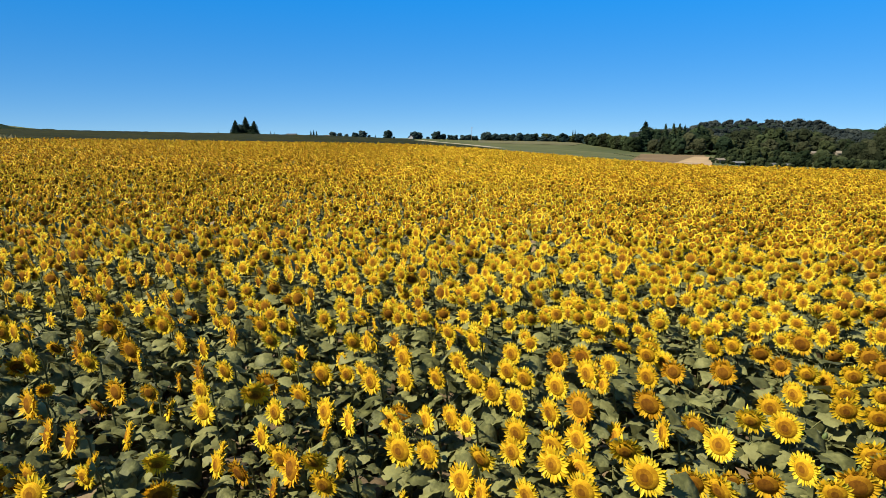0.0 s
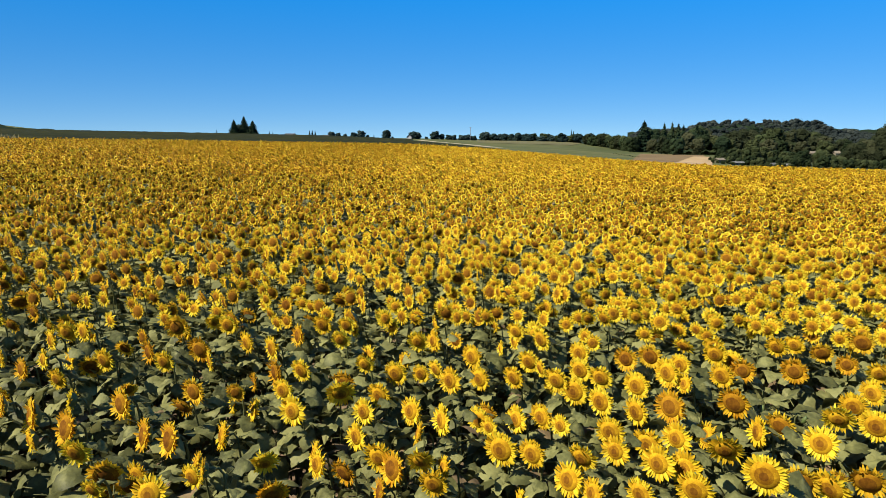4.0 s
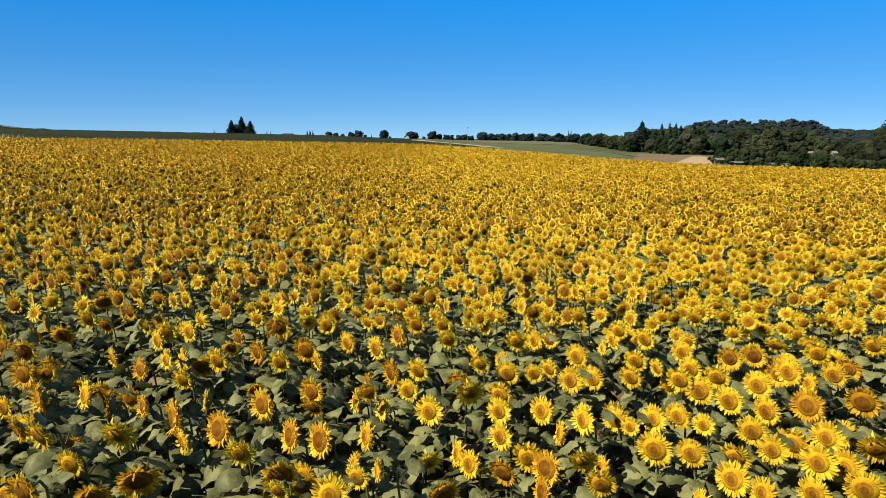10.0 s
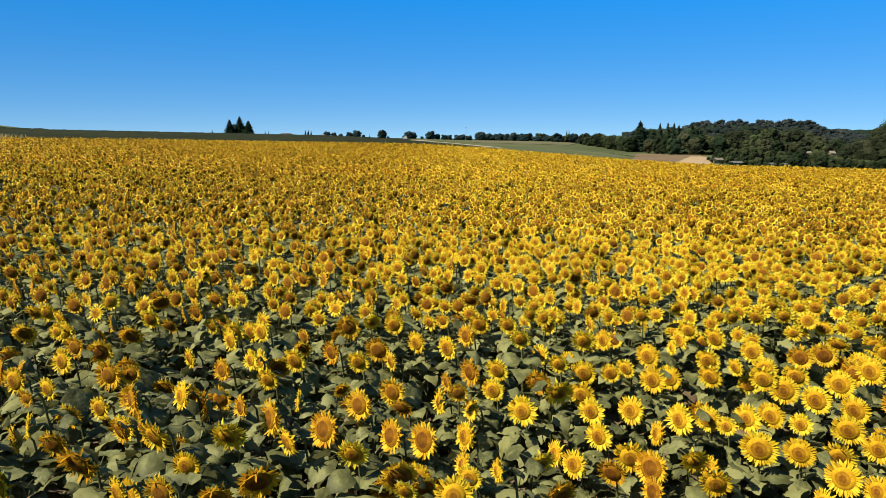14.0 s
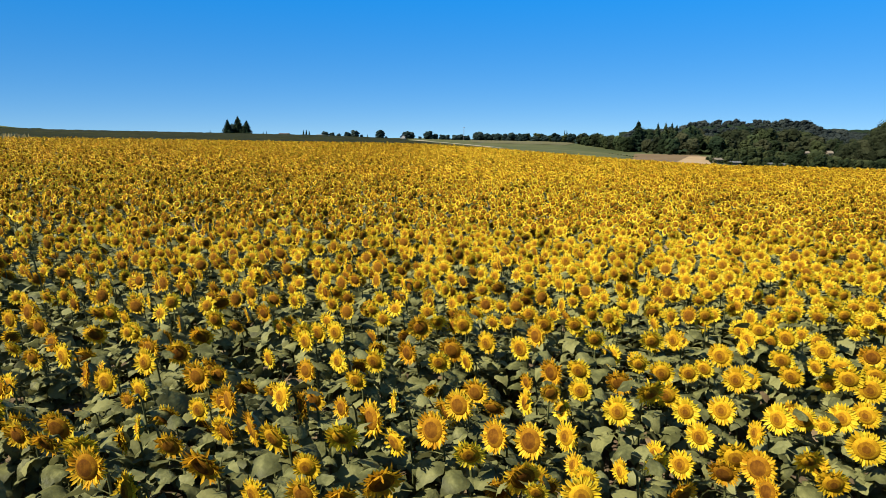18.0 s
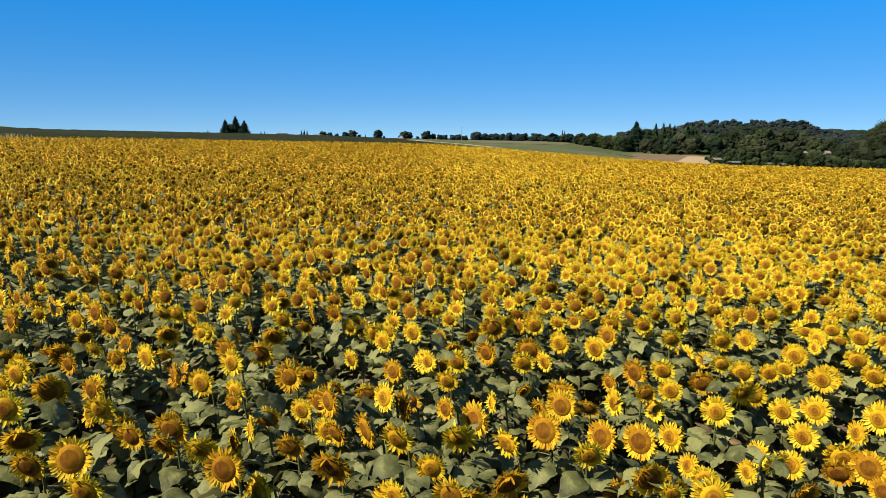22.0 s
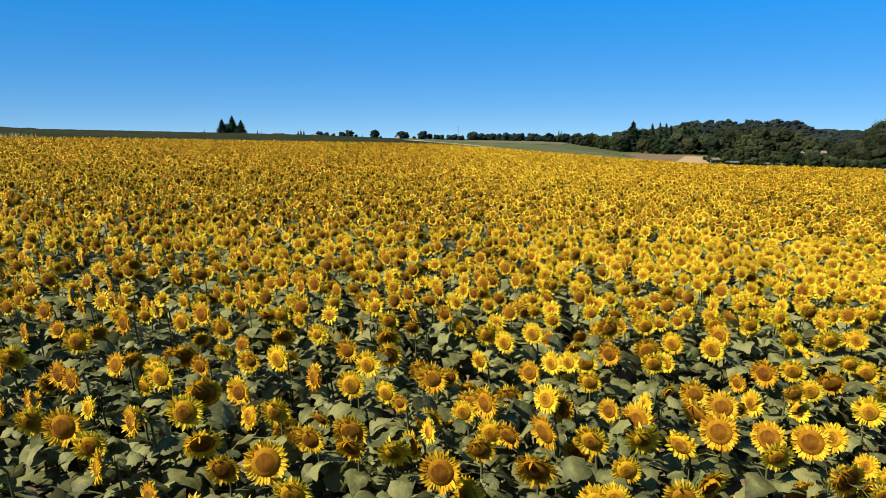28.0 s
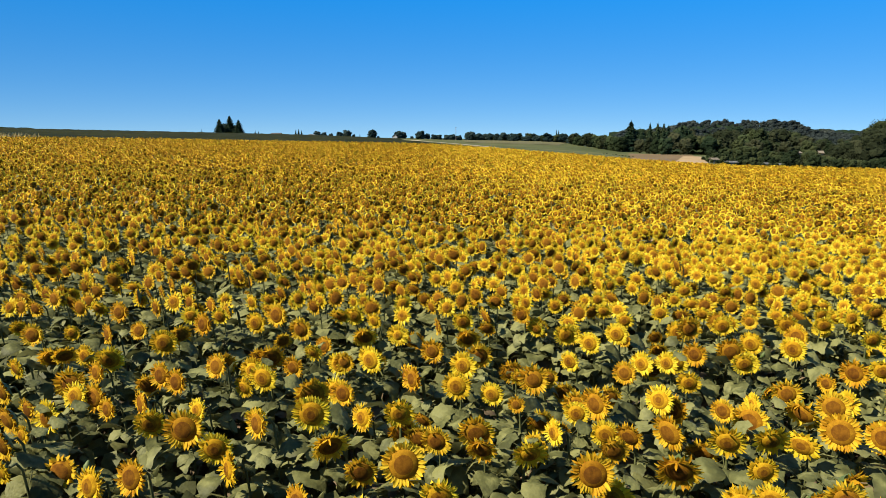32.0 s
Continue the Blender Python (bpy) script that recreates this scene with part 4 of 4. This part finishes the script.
def filler_mass(pts):
    n = len(pts)
    a, k = rng.uniform(0, 6.28, n), rng.uniform(0.88, 1.12, n)
    mats = np.zeros((n, 4, 4))
    mats[:, 0, 0], mats[:, 0, 1], mats[:, 1, 0], mats[:, 1, 1] = np.cos(a) * k, -np.sin(a) * k, np.sin(a) * k, np.cos(a) * k
    mats[:, 2, 2], mats[:, 3, 3] = k, 1
    mats[:, 0, 3], mats[:, 1, 3], mats[:, 2, 3] = pts[:, 0], pts[:, 1], ground(pts[:, 0], pts[:, 1])
    pick = rng.integers(0, 6, n)
    me = stamp("budding_sunflowers", [(leafy_arrays(i), mats[pick == i]) for i in range(6)], [LEAF, BRACT, STALK, LEAF_DRY])
    tagged(new("budding_sunflowers", me), "short green sunflower plants in bud between the taller ones", "sunflower plants", kind="stuff")


filler_mass(fillers)
plant_mass("fading_sunflowers", fading, 1, 6, "shorter sunflowers past their best between the taller ones", faded=0.5, tall=0.96)
places = np.concatenate([places, np.array([(p[0], p[1]) for p in FURTHER])])
x, y = places.T
aside = (y < 2.2) | (x < -8.4 - 0.76 * np.maximum(y, 0)) | (x > 1.8 + 0.76 * np.maximum(y, 0))
outer = (y < 34) & ((y < -5) | (x < np.minimum(-8.4 - 0.76 * y, -14)) | (x > np.maximum(1.8 + 0.76 * y, 8)))
plant_mass("sunflower_rows", places[(y < 15) & ~aside & ~outer], 1, 14, "sunflowers in full yellow bloom over dark green leaves")
plant_mass("sunflower_field", places[((y >= 15) & (y < 34) & ~outer) | ((y < 15) & aside & ~outer)], 2, 10, "dense field of blooming yellow sunflowers")
plant_mass("distant_sunflower_field", places[(y >= 34) | outer], 3, 8, "distant yellow sunflowers closing into an even carpet")


# ---------------------------------------------------------------- trees
def leaf_cards(centres, normals, size, rnd, slot=0):
    """Small bent leaf sprays at the given places: two triangles each."""
    n = len(centres)
    t = np.cross(normals, rnd.normal(size=(n, 3)))
    t /= np.linalg.norm(t, axis=1)[:, None] + 1e-9
    b = np.cross(normals, t)
    s = size * rnd.uniform(0.6, 1.35, (n, 1))
    v = np.stack([centres - t * s, centres - b * s * 0.55 + normals * s * 0.2, centres + t * s, centres + b * s * 0.6 - normals * s * 0.1], 1).reshape(-1, 3)
    f = [(4 * i, 4 * i + 1, 4 * i + 2, 4 * i + 3) for i in range(n)]
    return Build().add(v, f, slot)


ICO = bmesh.new()
bmesh.ops.create_icosphere(ICO, subdivisions=1, radius=1.0)
ICO_V = np.array([tuple(v.co) for v in ICO.verts])
ICO_F = [tuple(v.index for v in f.verts) for f in ICO.faces]
ICO.free()


def broadleaf_builds(seed, leaves, spread=0.50, lobes=15, low=-0.04, size=0.046):
    """Trunk with limbs and crown of a tree one unit high: rounded boughs of foliage under a coat of leaf sprays."""
    rnd = np.random.default_rng(seed)
    wood = tube([(0, 0, -0.03), (0.01, 0, 0.2), (rnd.normal(0, 0.02), rnd.normal(0, 0.02), 0.5), (0, 0, 0.75)], [0.028, 0.02, 0.013, 0.004], 6)
    centres, radii = [], []
    for i in range(lobes):
        z = 0.16 + 0.66 * ((i + 0.5) / lobes) ** 0.85
        q = math.sqrt(max(0.04, 1 - ((z - 0.42) / 0.52) ** 2))
        a = 2.4 * i + rnd.uniform(-0.5, 0.5)
        r = spread * 0.52 * q * rnd.uniform(0.55, 1.1)
        centres.append((r * math.cos(a), r * math.sin(a), low + z))
        radii.append(rnd.uniform(0.17, 0.27) * (0.70 + 0.40 * q) * spread / 0.5)
        if i < 6:
            wood.join(tube([(0, 0, 0.25 + 0.05 * i), tuple(np.array(centres[-1]) * (0.6, 0.6, 0.85)), centres[-1]], [0.010, 0.007, 0.003], 4))
    centres, radii = np.array(centres), np.array(radii)
    top = np.max(centres[:, 2] + 0.80 * radii)
    crown = Build()
    for c, r in zip(centres, radii):
        c[2] = low + (c[2] - low) * (0.985 - low) / (top - low)
        lump = 1 + 0.10 * np.sin(4 * ICO_V @ rnd.normal(size=3) + seed) + rnd.normal(0, 0.12, len(ICO_V))
        crown.add(c + ICO_V * (r * 0.78 * lump)[:, None] * (1, 1, 0.82), ICO_F)
    pick = rnd.choice(lobes, leaves, p=radii ** 2 / np.sum(radii ** 2))
    d = rnd.normal(size=(leaves, 3))
    d /= np.linalg.norm(d, axis=1)[:, None]
    c = centres[pick] + d * (radii[pick] * rnd.uniform(0.74, 0.97, leaves))[:, None] * (1, 1, 0.84)
    out = c - (0, 0, 0.40)
    out /= np.linalg.norm(out, axis=1)[:, None]
    nrm = 0.55 * d + 0.6 * out + (0, 0, 0.15) + rnd.normal(0, 0.30, (leaves, 3))
    nrm /= np.linalg.norm(nrm, axis=1)[:, None]
    crown.join(leaf_cards(c, nrm, size, rnd))
    return wood, crown


def broadleaf_meshes(seed, leaves, mat, spread=0.50, lobes=15, low=-0.04, size=0.046):
    wood, crown = broadleaf_builds(seed, leaves, spread, lobes, low, size)
    return wood.mesh("trunk", [BARK]), crown.mesh("crown", [mat], False)


def conifer_meshes(seed, leaves, mat, spread=0.26):
    """A spruce one unit high: whorls of sagging boughs round a straight trunk, dense towards the stem."""
    rnd = np.random.default_rng(seed)
    wood = tube([(0, 0, -0.03), (0, 0, 0.4), (0, 0, 0.98)], [0.022, 0.014, 0.002], 6)
    c, nrm, dense = [], [], Build()
    whorls, boughs = 20, 8
    profile = lambda z: spread * (1 - z ** 1.3) + 0.012
    for w in range(whorls):
        z = 0.03 + 0.94 * (w / (whorls - 1))
        reach = profile(z) * rnd.uniform(0.88, 1.08)
        sides = 9
        low = [(0.80 * reach * q * math.cos(2 * math.pi * k / sides), 0.80 * reach * q * math.sin(2 * math.pi * k / sides), z - 0.035 * q) for k, q in enumerate(rnd.uniform(0.75, 1.1, sides))]
        dense.add(low + [(0, 0, z + 0.085)], [(k, (k + 1) % sides, sides) for k in range(sides)])
        for k in range(boughs):
            a = 2 * math.pi * (k + rnd.random()) / boughs
            r1 = reach * rnd.uniform(0.78, 1.10)
            m = max(3, int(leaves / whorls / boughs * (0.35 + 1.3 * (1 - z))))
            t = rnd.random(m) ** 0.6
            side = rnd.normal(0, 0.20, m) * r1
            c.append(np.c_[math.cos(a) * r1 * t - math.sin(a) * side, math.sin(a) * r1 * t + math.cos(a) * side, z - 0.16 * r1 * t * t - rnd.uniform(0, 0.035, m)])
            nrm.append(np.c_[0.6 * math.cos(a) + rnd.normal(0, 0.4, m), 0.6 * math.sin(a) + rnd.normal(0, 0.4, m), np.ones(m)])
    c, nrm = np.concatenate(c), np.concatenate(nrm)
    nrm /= np.linalg.norm(nrm, axis=1)[:, None]
    return wood.mesh("trunk", [BARK]), dense.join(leaf_cards(c, nrm, 0.036, rnd)).mesh("crown", [mat], False)


LIBRARY = {
    "green": [broadleaf_meshes(s, 850, FOLIAGE, size=0.034) for s in (1, 2, 3)],
    "olive": [broadleaf_meshes(s, 850, FOLIAGE_OLIVE, size=0.034) for s in (11, 12, 13)],
    "dark": [broadleaf_meshes(s, 850, FOLIAGE_DARK, 0.54, size=0.034) for s in (21, 22, 23)],
    "bush": [broadleaf_meshes(s, 600, FOLIAGE, 0.60, 12, -0.10, 0.038) for s in (31, 32)],
    "fine_green": [broadleaf_meshes(s, 1200, FOLIAGE, 0.52, 18, size=0.030) for s in (51, 52, 53)],
    "fine_olive": [broadleaf_meshes(s, 1200, FOLIAGE_OLIVE, 0.52, 18, size=0.030) for s in (61, 62, 63)],
    "big_green": [broadleaf_meshes(s, 3600, m, 0.5, 24, size=0.021) for s, m in ((81, FOLIAGE), (82, FOLIAGE_OLIVE), (83, FOLIAGE))],
    "fine_bush": [broadleaf_meshes(s, 850, FOLIAGE, 0.60, 14, -0.10, 0.030) for s in (71, 72)],
    # ridge and hedge kinds, with distance haze painted into the leaf colour
    "ridge": [broadleaf_meshes(s, 800, FOLIAGE_RIDGE_HAZY, 0.56, 15, -0.16, 0.032) for s in (91, 92, 93)],
    "ridge_bush": [broadleaf_meshes(s, 600, FOLIAGE_RIDGE_HAZY, 0.62, 12, -0.16, 0.036) for s in (95, 96)],
    "spruce": [conifer_meshes(s, 1300, NEEDLES, 0.22) for s in (41, 42)],
    "wide_spruce": [conifer_meshes(s, 2400, NEEDLES, 0.30) for s in (43, 44)],
}
LABELS = {
    "green": ("tree", "leafy green broadleaf tree with a rounded crown", "tree"),
    "olive": ("tree", "olive-green broadleaf tree with a loose crown", "tree"),
    "dark": ("tree", "dark green broadleaf tree with a dense crown", "tree"),
    "bush": ("bush", "low spreading green bush at the field margin", "bush"),
    "fine_green": ("tree", "leafy green tree at the edge of the sunflower field", "tree"),
    "fine_olive": ("tree", "olive-green tree at the edge of the sunflower field", "tree"),
    "big_green": ("tree", "tall spreading green tree beside the sunflower field", "tree"),
    "fine_bush": ("bush", "low green bush at the edge of the sunflower field", "bush"),
    "ridge": ("tree", "rounded green tree standing on the ridge", "tree"),
    "ridge_bush": ("bush", "low rounded bush on the ridge", "bush"),
    "spruce": ("conifer", "dark pointed spruce tree", "conifer"),
    "wide_spruce": ("conifer", "broad dark conifer with sagging boughs", "conifer"),
}
tree_random = random.Random(5)


def tree(kind, bearing, away, tall, group, broad=1.0):
    """A tree at a bearing (metres aside per metre ahead) and distance, so many metres tall."""
    name, label, category = LABELS[kind]
    x = bearing * away
    m = pose(x, away, height_at(x, away) - 0.15, 0, 0, tree_random.uniform(0, 360)) @ Matrix.Diagonal((tall * broad, tall * broad, tall, 1))
    root = thing(name, label, category, group, at=m)
    trunk, crown = tree_random.choice(LIBRARY[kind])
    part("trunk", trunk, root)
    part("crown", crown, root)
    return root


def rise(v):
    """Metres of rise per metre of distance for a sighting level (232 is the eye's own level)."""
    return (232.0 - v) / 1135.0


def tree_to(kind, u, away, top, group, broad=1.0):
    """A tree whose tip reaches the given sighting level; u: its bearing on the same scale."""
    s = (u - 784.0) / 1139.0
    tall = (EYE + rise(top) * away - height_at(s * away, away)) * 1.01
    return tree(kind, s, away, max(1.2, tall), group, broad)


RIDGE = "trees along the ridge"
for kind, u, away, top, broad in [
    ("spruce", 386, 404, 230, 0.8), ("wide_spruce", 417, 402, 213, 1.55), ("wide_spruce", 435, 407, 207.5, 1.4), ("wide_spruce", 450, 404, 214.5, 1.6), ("ridge", 426, 412, 219, 0.9), ("ridge", 443, 412, 222, 0.9),
    ("spruce", 479, 420, 232, 0.9), ("spruce", 485, 420, 233, 0.9), ("spruce", 550, 430, 231, 1.0), ("spruce", 555, 431, 230, 1.0), ("spruce", 560, 430, 231.5, 1.0),
    ("ridge", 589, 470, 232, 1.3), ("ridge", 601, 472, 234, 1.3), ("ridge_bush", 613, 474, 236, 1.1), ("ridge", 628, 480, 233, 1.1), ("ridge", 641, 485, 229.5, 1.25), ("ridge_bush", 653, 486, 238, 1.1), ("spruce", 664, 490, 238, 0.9),
    ("ridge", 686, 508, 229, 1.15), ("ridge_bush", 697, 508, 241, 1.1),
]:
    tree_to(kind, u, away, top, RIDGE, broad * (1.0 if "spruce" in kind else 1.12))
for kind, u, away, top, broad in [
    ("ridge", 734, 536, 231.5, 1.25), ("ridge", 742, 538, 233, 1.1), ("ridge_bush", 757, 548, 241, 1.2), ("ridge", 773, 550, 230.5, 1.15), ("ridge", 785, 552, 236, 1.0), ("ridge_bush", 797, 552, 237.5, 1.2), ("ridge_bush", 806, 552, 238, 1.2),
    ("ridge_bush", 819, 555, 238, 1.3), ("ridge_bush", 829, 556, 237, 1.2), ("ridge_bush", 841, 558, 239, 1.3), ("ridge", 857, 556, 233, 1.0), ("ridge", 864, 556, 232, 1.0), ("ridge_bush", 875, 556, 235, 1.4), ("ridge", 888, 556, 236, 1.2),
]:
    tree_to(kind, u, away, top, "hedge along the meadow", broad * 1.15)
for i in range(22):
    u = 896 + i * 7.2 + tree_random.uniform(-2, 2)
    top = 238 + 3.0 * math.sin(i * 1.7) + tree_random.uniform(-3, 2.5)
    tree_to(("ridge", "green", "ridge_bush")[i % 3], u, 548 - i * 2 + tree_random.uniform(-8, 8), top, "hedge along the meadow", 1.25)
tree_to("spruce", 1014, 520, 230.5, "hedge along the meadow", 0.6)
tree_to("spruce", 1018, 522, 231, "hedge along the meadow", 0.6)
for i in range(12):
    u = 1042 + i * 7.5 + tree_random.uniform(-2, 2)
    tree_to(("olive", "dark", "bush", "green")[i % 4], u, 470 - i * 9 + tree_random.uniform(-8, 8), (236, 241, 238, 234, 236, 237, 238, 237, 240, 238, 242, 240)[i], "trees at the edge of the meadow", 1.15)
tree_to("wide_spruce", 1142, 372, 215.5, "trees at the edge of the meadow", 1.35)
tree_to("dark", 1156, 420, 225, "trees at the edge of the meadow", 1.0)

for i in range(10):
    tree("bush", 0.268 + 0.0042 * i, 290 - 9 * i + tree_random.uniform(-4, 4), tree_random.uniform(0.35, 0.6), "bushes between meadow and stubble", 1.5)

# the skyline of the wood, from where the meadow ends
SKY_U = [1100, 1142, 1160, 1172, 1186, 1198, 1222, 1236, 1250, 1268, 1300, 1326, 1342, 1358, 1380, 1410, 1440, 1458, 1472, 1505, 1530, 1560, 1590, 1640, 1720, 1800]
SKY_V = [240, 224, 231, 228, 222, 219, 222, 219, 214, 214, 212, 207, 213, 212, 210, 210, 213, 214, 224, 227, 230, 229, 229, 228, 226, 226]
def far_wood():
    """The trees of the far slope, row behind row, in one mesh; distance haze is in their colour."""
    rnd = np.random.default_rng(8)
    poses = [[] for k in range(5)]
    for i in range(176):
        rank = i % 3
        u = 1126 + i * 3.85 + rnd.uniform(-4, 4)
        v = float(np.interp(u, SKY_U, SKY_V)) + (0, 9, 19)[rank] + rnd.uniform(-3, 6)
        away = 760 - 9 * (v - 210) + rnd.uniform(-12, 12)
        x = (u - 784.0) / 1139.0 * away
        z = height_at(x, away)
        tall = max(8.0, EYE + rise(v) * away - z) * 1.0
        wide = min(tall * 1.25, 23.0) * rnd.uniform(0.85, 1.25)
        poses[int(rnd.integers(0, 5))].append(np.array(pose(x, away, z, 0, 0, rnd.uniform(0, 360)) @ Matrix.Diagonal((wide, wide, tall, 1))))
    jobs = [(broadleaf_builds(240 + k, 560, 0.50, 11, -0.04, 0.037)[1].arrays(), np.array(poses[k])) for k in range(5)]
    tagged(new("far_wood", stamp("far_wood", jobs, [FOLIAGE_HILL_HAZY], False)), "mixed broadleaf trees with rounded crowns on the far hill", "woodland", kind="stuff")


far_wood()
for i in range(46):                # middle of the wood
    u = 1160 + i * 13.5 + tree_random.uniform(-5, 5)
    v = float(np.interp(u, SKY_U, SKY_V)) + 14 + tree_random.uniform(-4, 12) - (12 if u < 1240 else 0)
    tree_to(tree_random.choice(("dark", "green", "olive", "olive")), u, 420 + tree_random.uniform(-35, 60), v, "wood", tree_random.uniform(0.9, 1.3))
for u, away, top in ((1178, 395, 219), (1192, 400, 218), (1203, 398, 219), (1212, 405, 222), (1188, 330, 238), (1236, 402, 221)):
    tree_to("spruce", u, away, top, "wood", 1.0)
for i in range(40):                # its front
    u = 1160 + i * 15 + tree_random.uniform(-5, 5)
    v = float(np.interp(u, [1158, 1240, 1300, 1380, 1460, 1520, 1590, 1660, 1750], [240, 236, 244, 246, 250, 246, 232, 222, 220])) + tree_random.uniform(-5, 7)
    tree_to(tree_random.choice(("olive", "green", "dark", "olive")), u, 318 + tree_random.uniform(-22, 26), v, "wood", 0.95)
for i in range(34):                # trees and bushes along the sunflower field
    u = 1276 + i * 13.5 + tree_random.uniform(-5, 5)
    v = float(np.interp(u, [1276, 1320, 1400, 1480, 1530, 1560, 1580, 1600, 1640, 1740], [266, 258, 262, 262, 252, 240, 222, 206, 200, 198])) + tree_random.uniform(-5, 6)
    if 1430 < u < 1460 or 1480 < u < 1502:
        v = max(v, 271)
    tree_to("big_green" if u > 1545 else tree_random.choice(("fine_green", "fine_olive", "fine_bush", "fine_green")), u, 222 + tree_random.uniform(-12, 14), v, "trees along the field", 1.0)
for i in range(10):
    tree_to("fine_bush", 1268 + i * 9 + tree_random.uniform(-3, 3), 216 + tree_random.uniform(-3, 3), 272 + tree_random.uniform(-3, 6), "bushes along the field", 0.9)


for i in range(26):
    tree_to("fine_bush", 1300 + i * 14 + tree_random.uniform(-5, 5), 200 + tree_random.uniform(-6, 6), 276 + tree_random.uniform(-5, 6), "bushes along the field", 1.1)
for u, away, top in ((1266, 190, 279), (1274, 191, 281), (1262, 208, 276), (1268, 207, 279), (1277, 209, 275), (1284, 208, 281), (1312, 208, 277), (1330, 206, 280), (1292, 205, 286)):
    tree_to("fine_bush", u, away, top, "bushes along the field", 0.9)


for u, top in ((1302, 288), (1319, 287), (1284, 287), (1369, 288), (1381, 287), (1393, 287), (1406, 288)):
    tree_to("fine_bush", u, 187 + tree_random.uniform(-2, 2), top, "bushes along the field", 1.2)


# ---------------------------------------------------------------- buildings and poles
def house(name, u, away, wide, deep, wall, roof, turn, label, wall_mat, roof_mat, windows=2):
    x = (u - 784.0) / 1139.0 * away
    root = thing(name, label, "house", at=pose(x, away, height_at(x, away) - 0.2, 0, 0, turn))
    w = box(0, 0, wall / 2, wide, deep, wall)
    w.add([(-wide / 2, -deep / 2, wall), (-wide / 2, deep / 2, wall), (-wide / 2, 0, wall + roof)], [(0, 1, 2)])
    w.add([(wide / 2, -deep / 2, wall), (wide / 2, deep / 2, wall), (wide / 2, 0, wall + roof)], [(0, 2, 1)])
    body = part("wall", w.mesh("wall", [wall_mat], False), root)
    o, t = 0.35, 0.14
    for side in (-1, 1):
        y0, z0 = side * (deep / 2 + o), wall - o * roof / (deep / 2)
        r = Build()
        v = [(sx * (wide / 2 + o), yy, zz + dz) for dz in (0.03, 0.03 + t) for sx in (-1, 1) for yy, zz in ((y0, z0), (0, wall + roof))]
        r.add(v, [(0, 1, 3, 2), (4, 6, 7, 5), (0, 2, 6, 4), (1, 5, 7, 3), (0, 4, 5, 1), (2, 3, 7, 6)])
        part("roof_slope", r.mesh("roof_slope", [roof_mat], False), root)
    for k in range(windows):
        wx = wide * ((k + 0.5) / windows - 0.5)
        win = part("window", box(wx, -deep / 2 - 0.02, wall * 0.58, 0.95, 0.06, 1.15).mesh("window", [WHITEWASH], False), root)
        part("pane", box(wx, -deep / 2 - 0.055, wall * 0.58, 0.78, 0.02, 0.98).mesh("pane", [DARKGLASS], False), win)
    return root


house("farmhouse", 727, 528, 2.8, 4, 1.6, 1.7, 80, "white gabled farmhouse under a tree on the ridge", WHITEWASH, ROOFTILE, 1)
house("barn", 516, 425, 6.0, 5, 0.45, 0.7, 0, "low farm building with a red-brown roof behind the ridge", OCHRE, ROOFTILE, 2)
house("long_shed", 579, 462, 4, 3, 0.8, 0.4, 0, "long white shed with a pale roof by the trees", WHITEWASH, SHEETMETAL, 2)
house("field_hut", 1278, 193, 1.9, 1.8, 1.2, 0.4, 12, "small ochre field hut among bushes", OCHRE, OCHRE, 1)
house("garden_shed", 1311, 194, 2.6, 2.2, 0.85, 0.3, -6, "small grey metal shed below the trees", SHEETMETAL, SHEETMETAL, 2)
house("garden_shed", 1400, 193, 1.0, 1.2, 0.8, 0.3, -10, "small pale shed among bushes", OCHRE, SHEETMETAL, 1)
house("garden_shed", 1375, 193, 0.9, 1.2, 0.9, 0.3, 14, "small pale shed at the edge of the sunflowers", OCHRE, SHEETMETAL, 1)
house("village_house", 1443, 297, 3.0, 4, 3.0, 0.8, 10, "ochre house half hidden in the wood", OCHRE, OCHRE, 2)
house("village_house", 1488, 297, 1.8, 3, 3.5, 0.9, -8, "pale house half hidden in the wood", OCHRE, OCHRE, 1)


def utility_pole(u, away, tall):
    x = (u - 784.0) / 1139.0 * away
    root = thing("utility_pole", "slim weathered timber utility pole", "pole", at=pose(x, away, height_at(x, away)))
    part("pole", tube([(0, 0, -0.3), (0, 0, tall * 0.5), (0, 0, tall)], [0.20, 0.18, 0.15], 8).mesh("pole", [POLEWOOD]), root)
    part("crossarm", box(0, -0.2, tall - 0.5, 1.5, 0.14, 0.16).mesh("crossarm", [POLEWOOD], False), root)
    for k in (-1, 1):
        part("insulator", tube([(0.6 * k, -0.2, tall - 0.42), (0.6 * k, -0.2, tall - 0.15)], [0.06, 0.05], 6).mesh("insulator", [WHITEWASH]), root)


utility_pole(835, 540, 11.0)


def weed_clump(u, away, tall, wide, count, seed):
    """Dry pale grass standing at the corner of the field."""
    rnd = np.random.default_rng(seed)
    x0 = (u - 784.0) / 1139.0 * away
    b = Build()
    for i in range(count):
        x, y = x0 + rnd.normal(0, wide), away + rnd.normal(0, 0.9)
        z, h, l = height_at(x, y), tall * rnd.uniform(0.6, 1.1), rnd.normal(0, 0.25, 2)
        b.add([(x - 0.02, y, z), (x + 0.02, y, z), (x + l[0], y + l[1], z + h), (x + l[0] * 0.7 + 0.16, y + l[1], z + h * 0.8), (x + l[0] * 0.7 - 0.16, y, z + h * 0.8)], [(0, 1, 3, 4), (4, 3, 2)])
    tagged(new("dry_weeds", b.mesh("dry_weeds", [DRY])), "pale dry weeds at the corner of the sunflower field", "weeds", kind="stuff")


weed_clump(-22, 73, 2.0, 1.1, 420, 3)
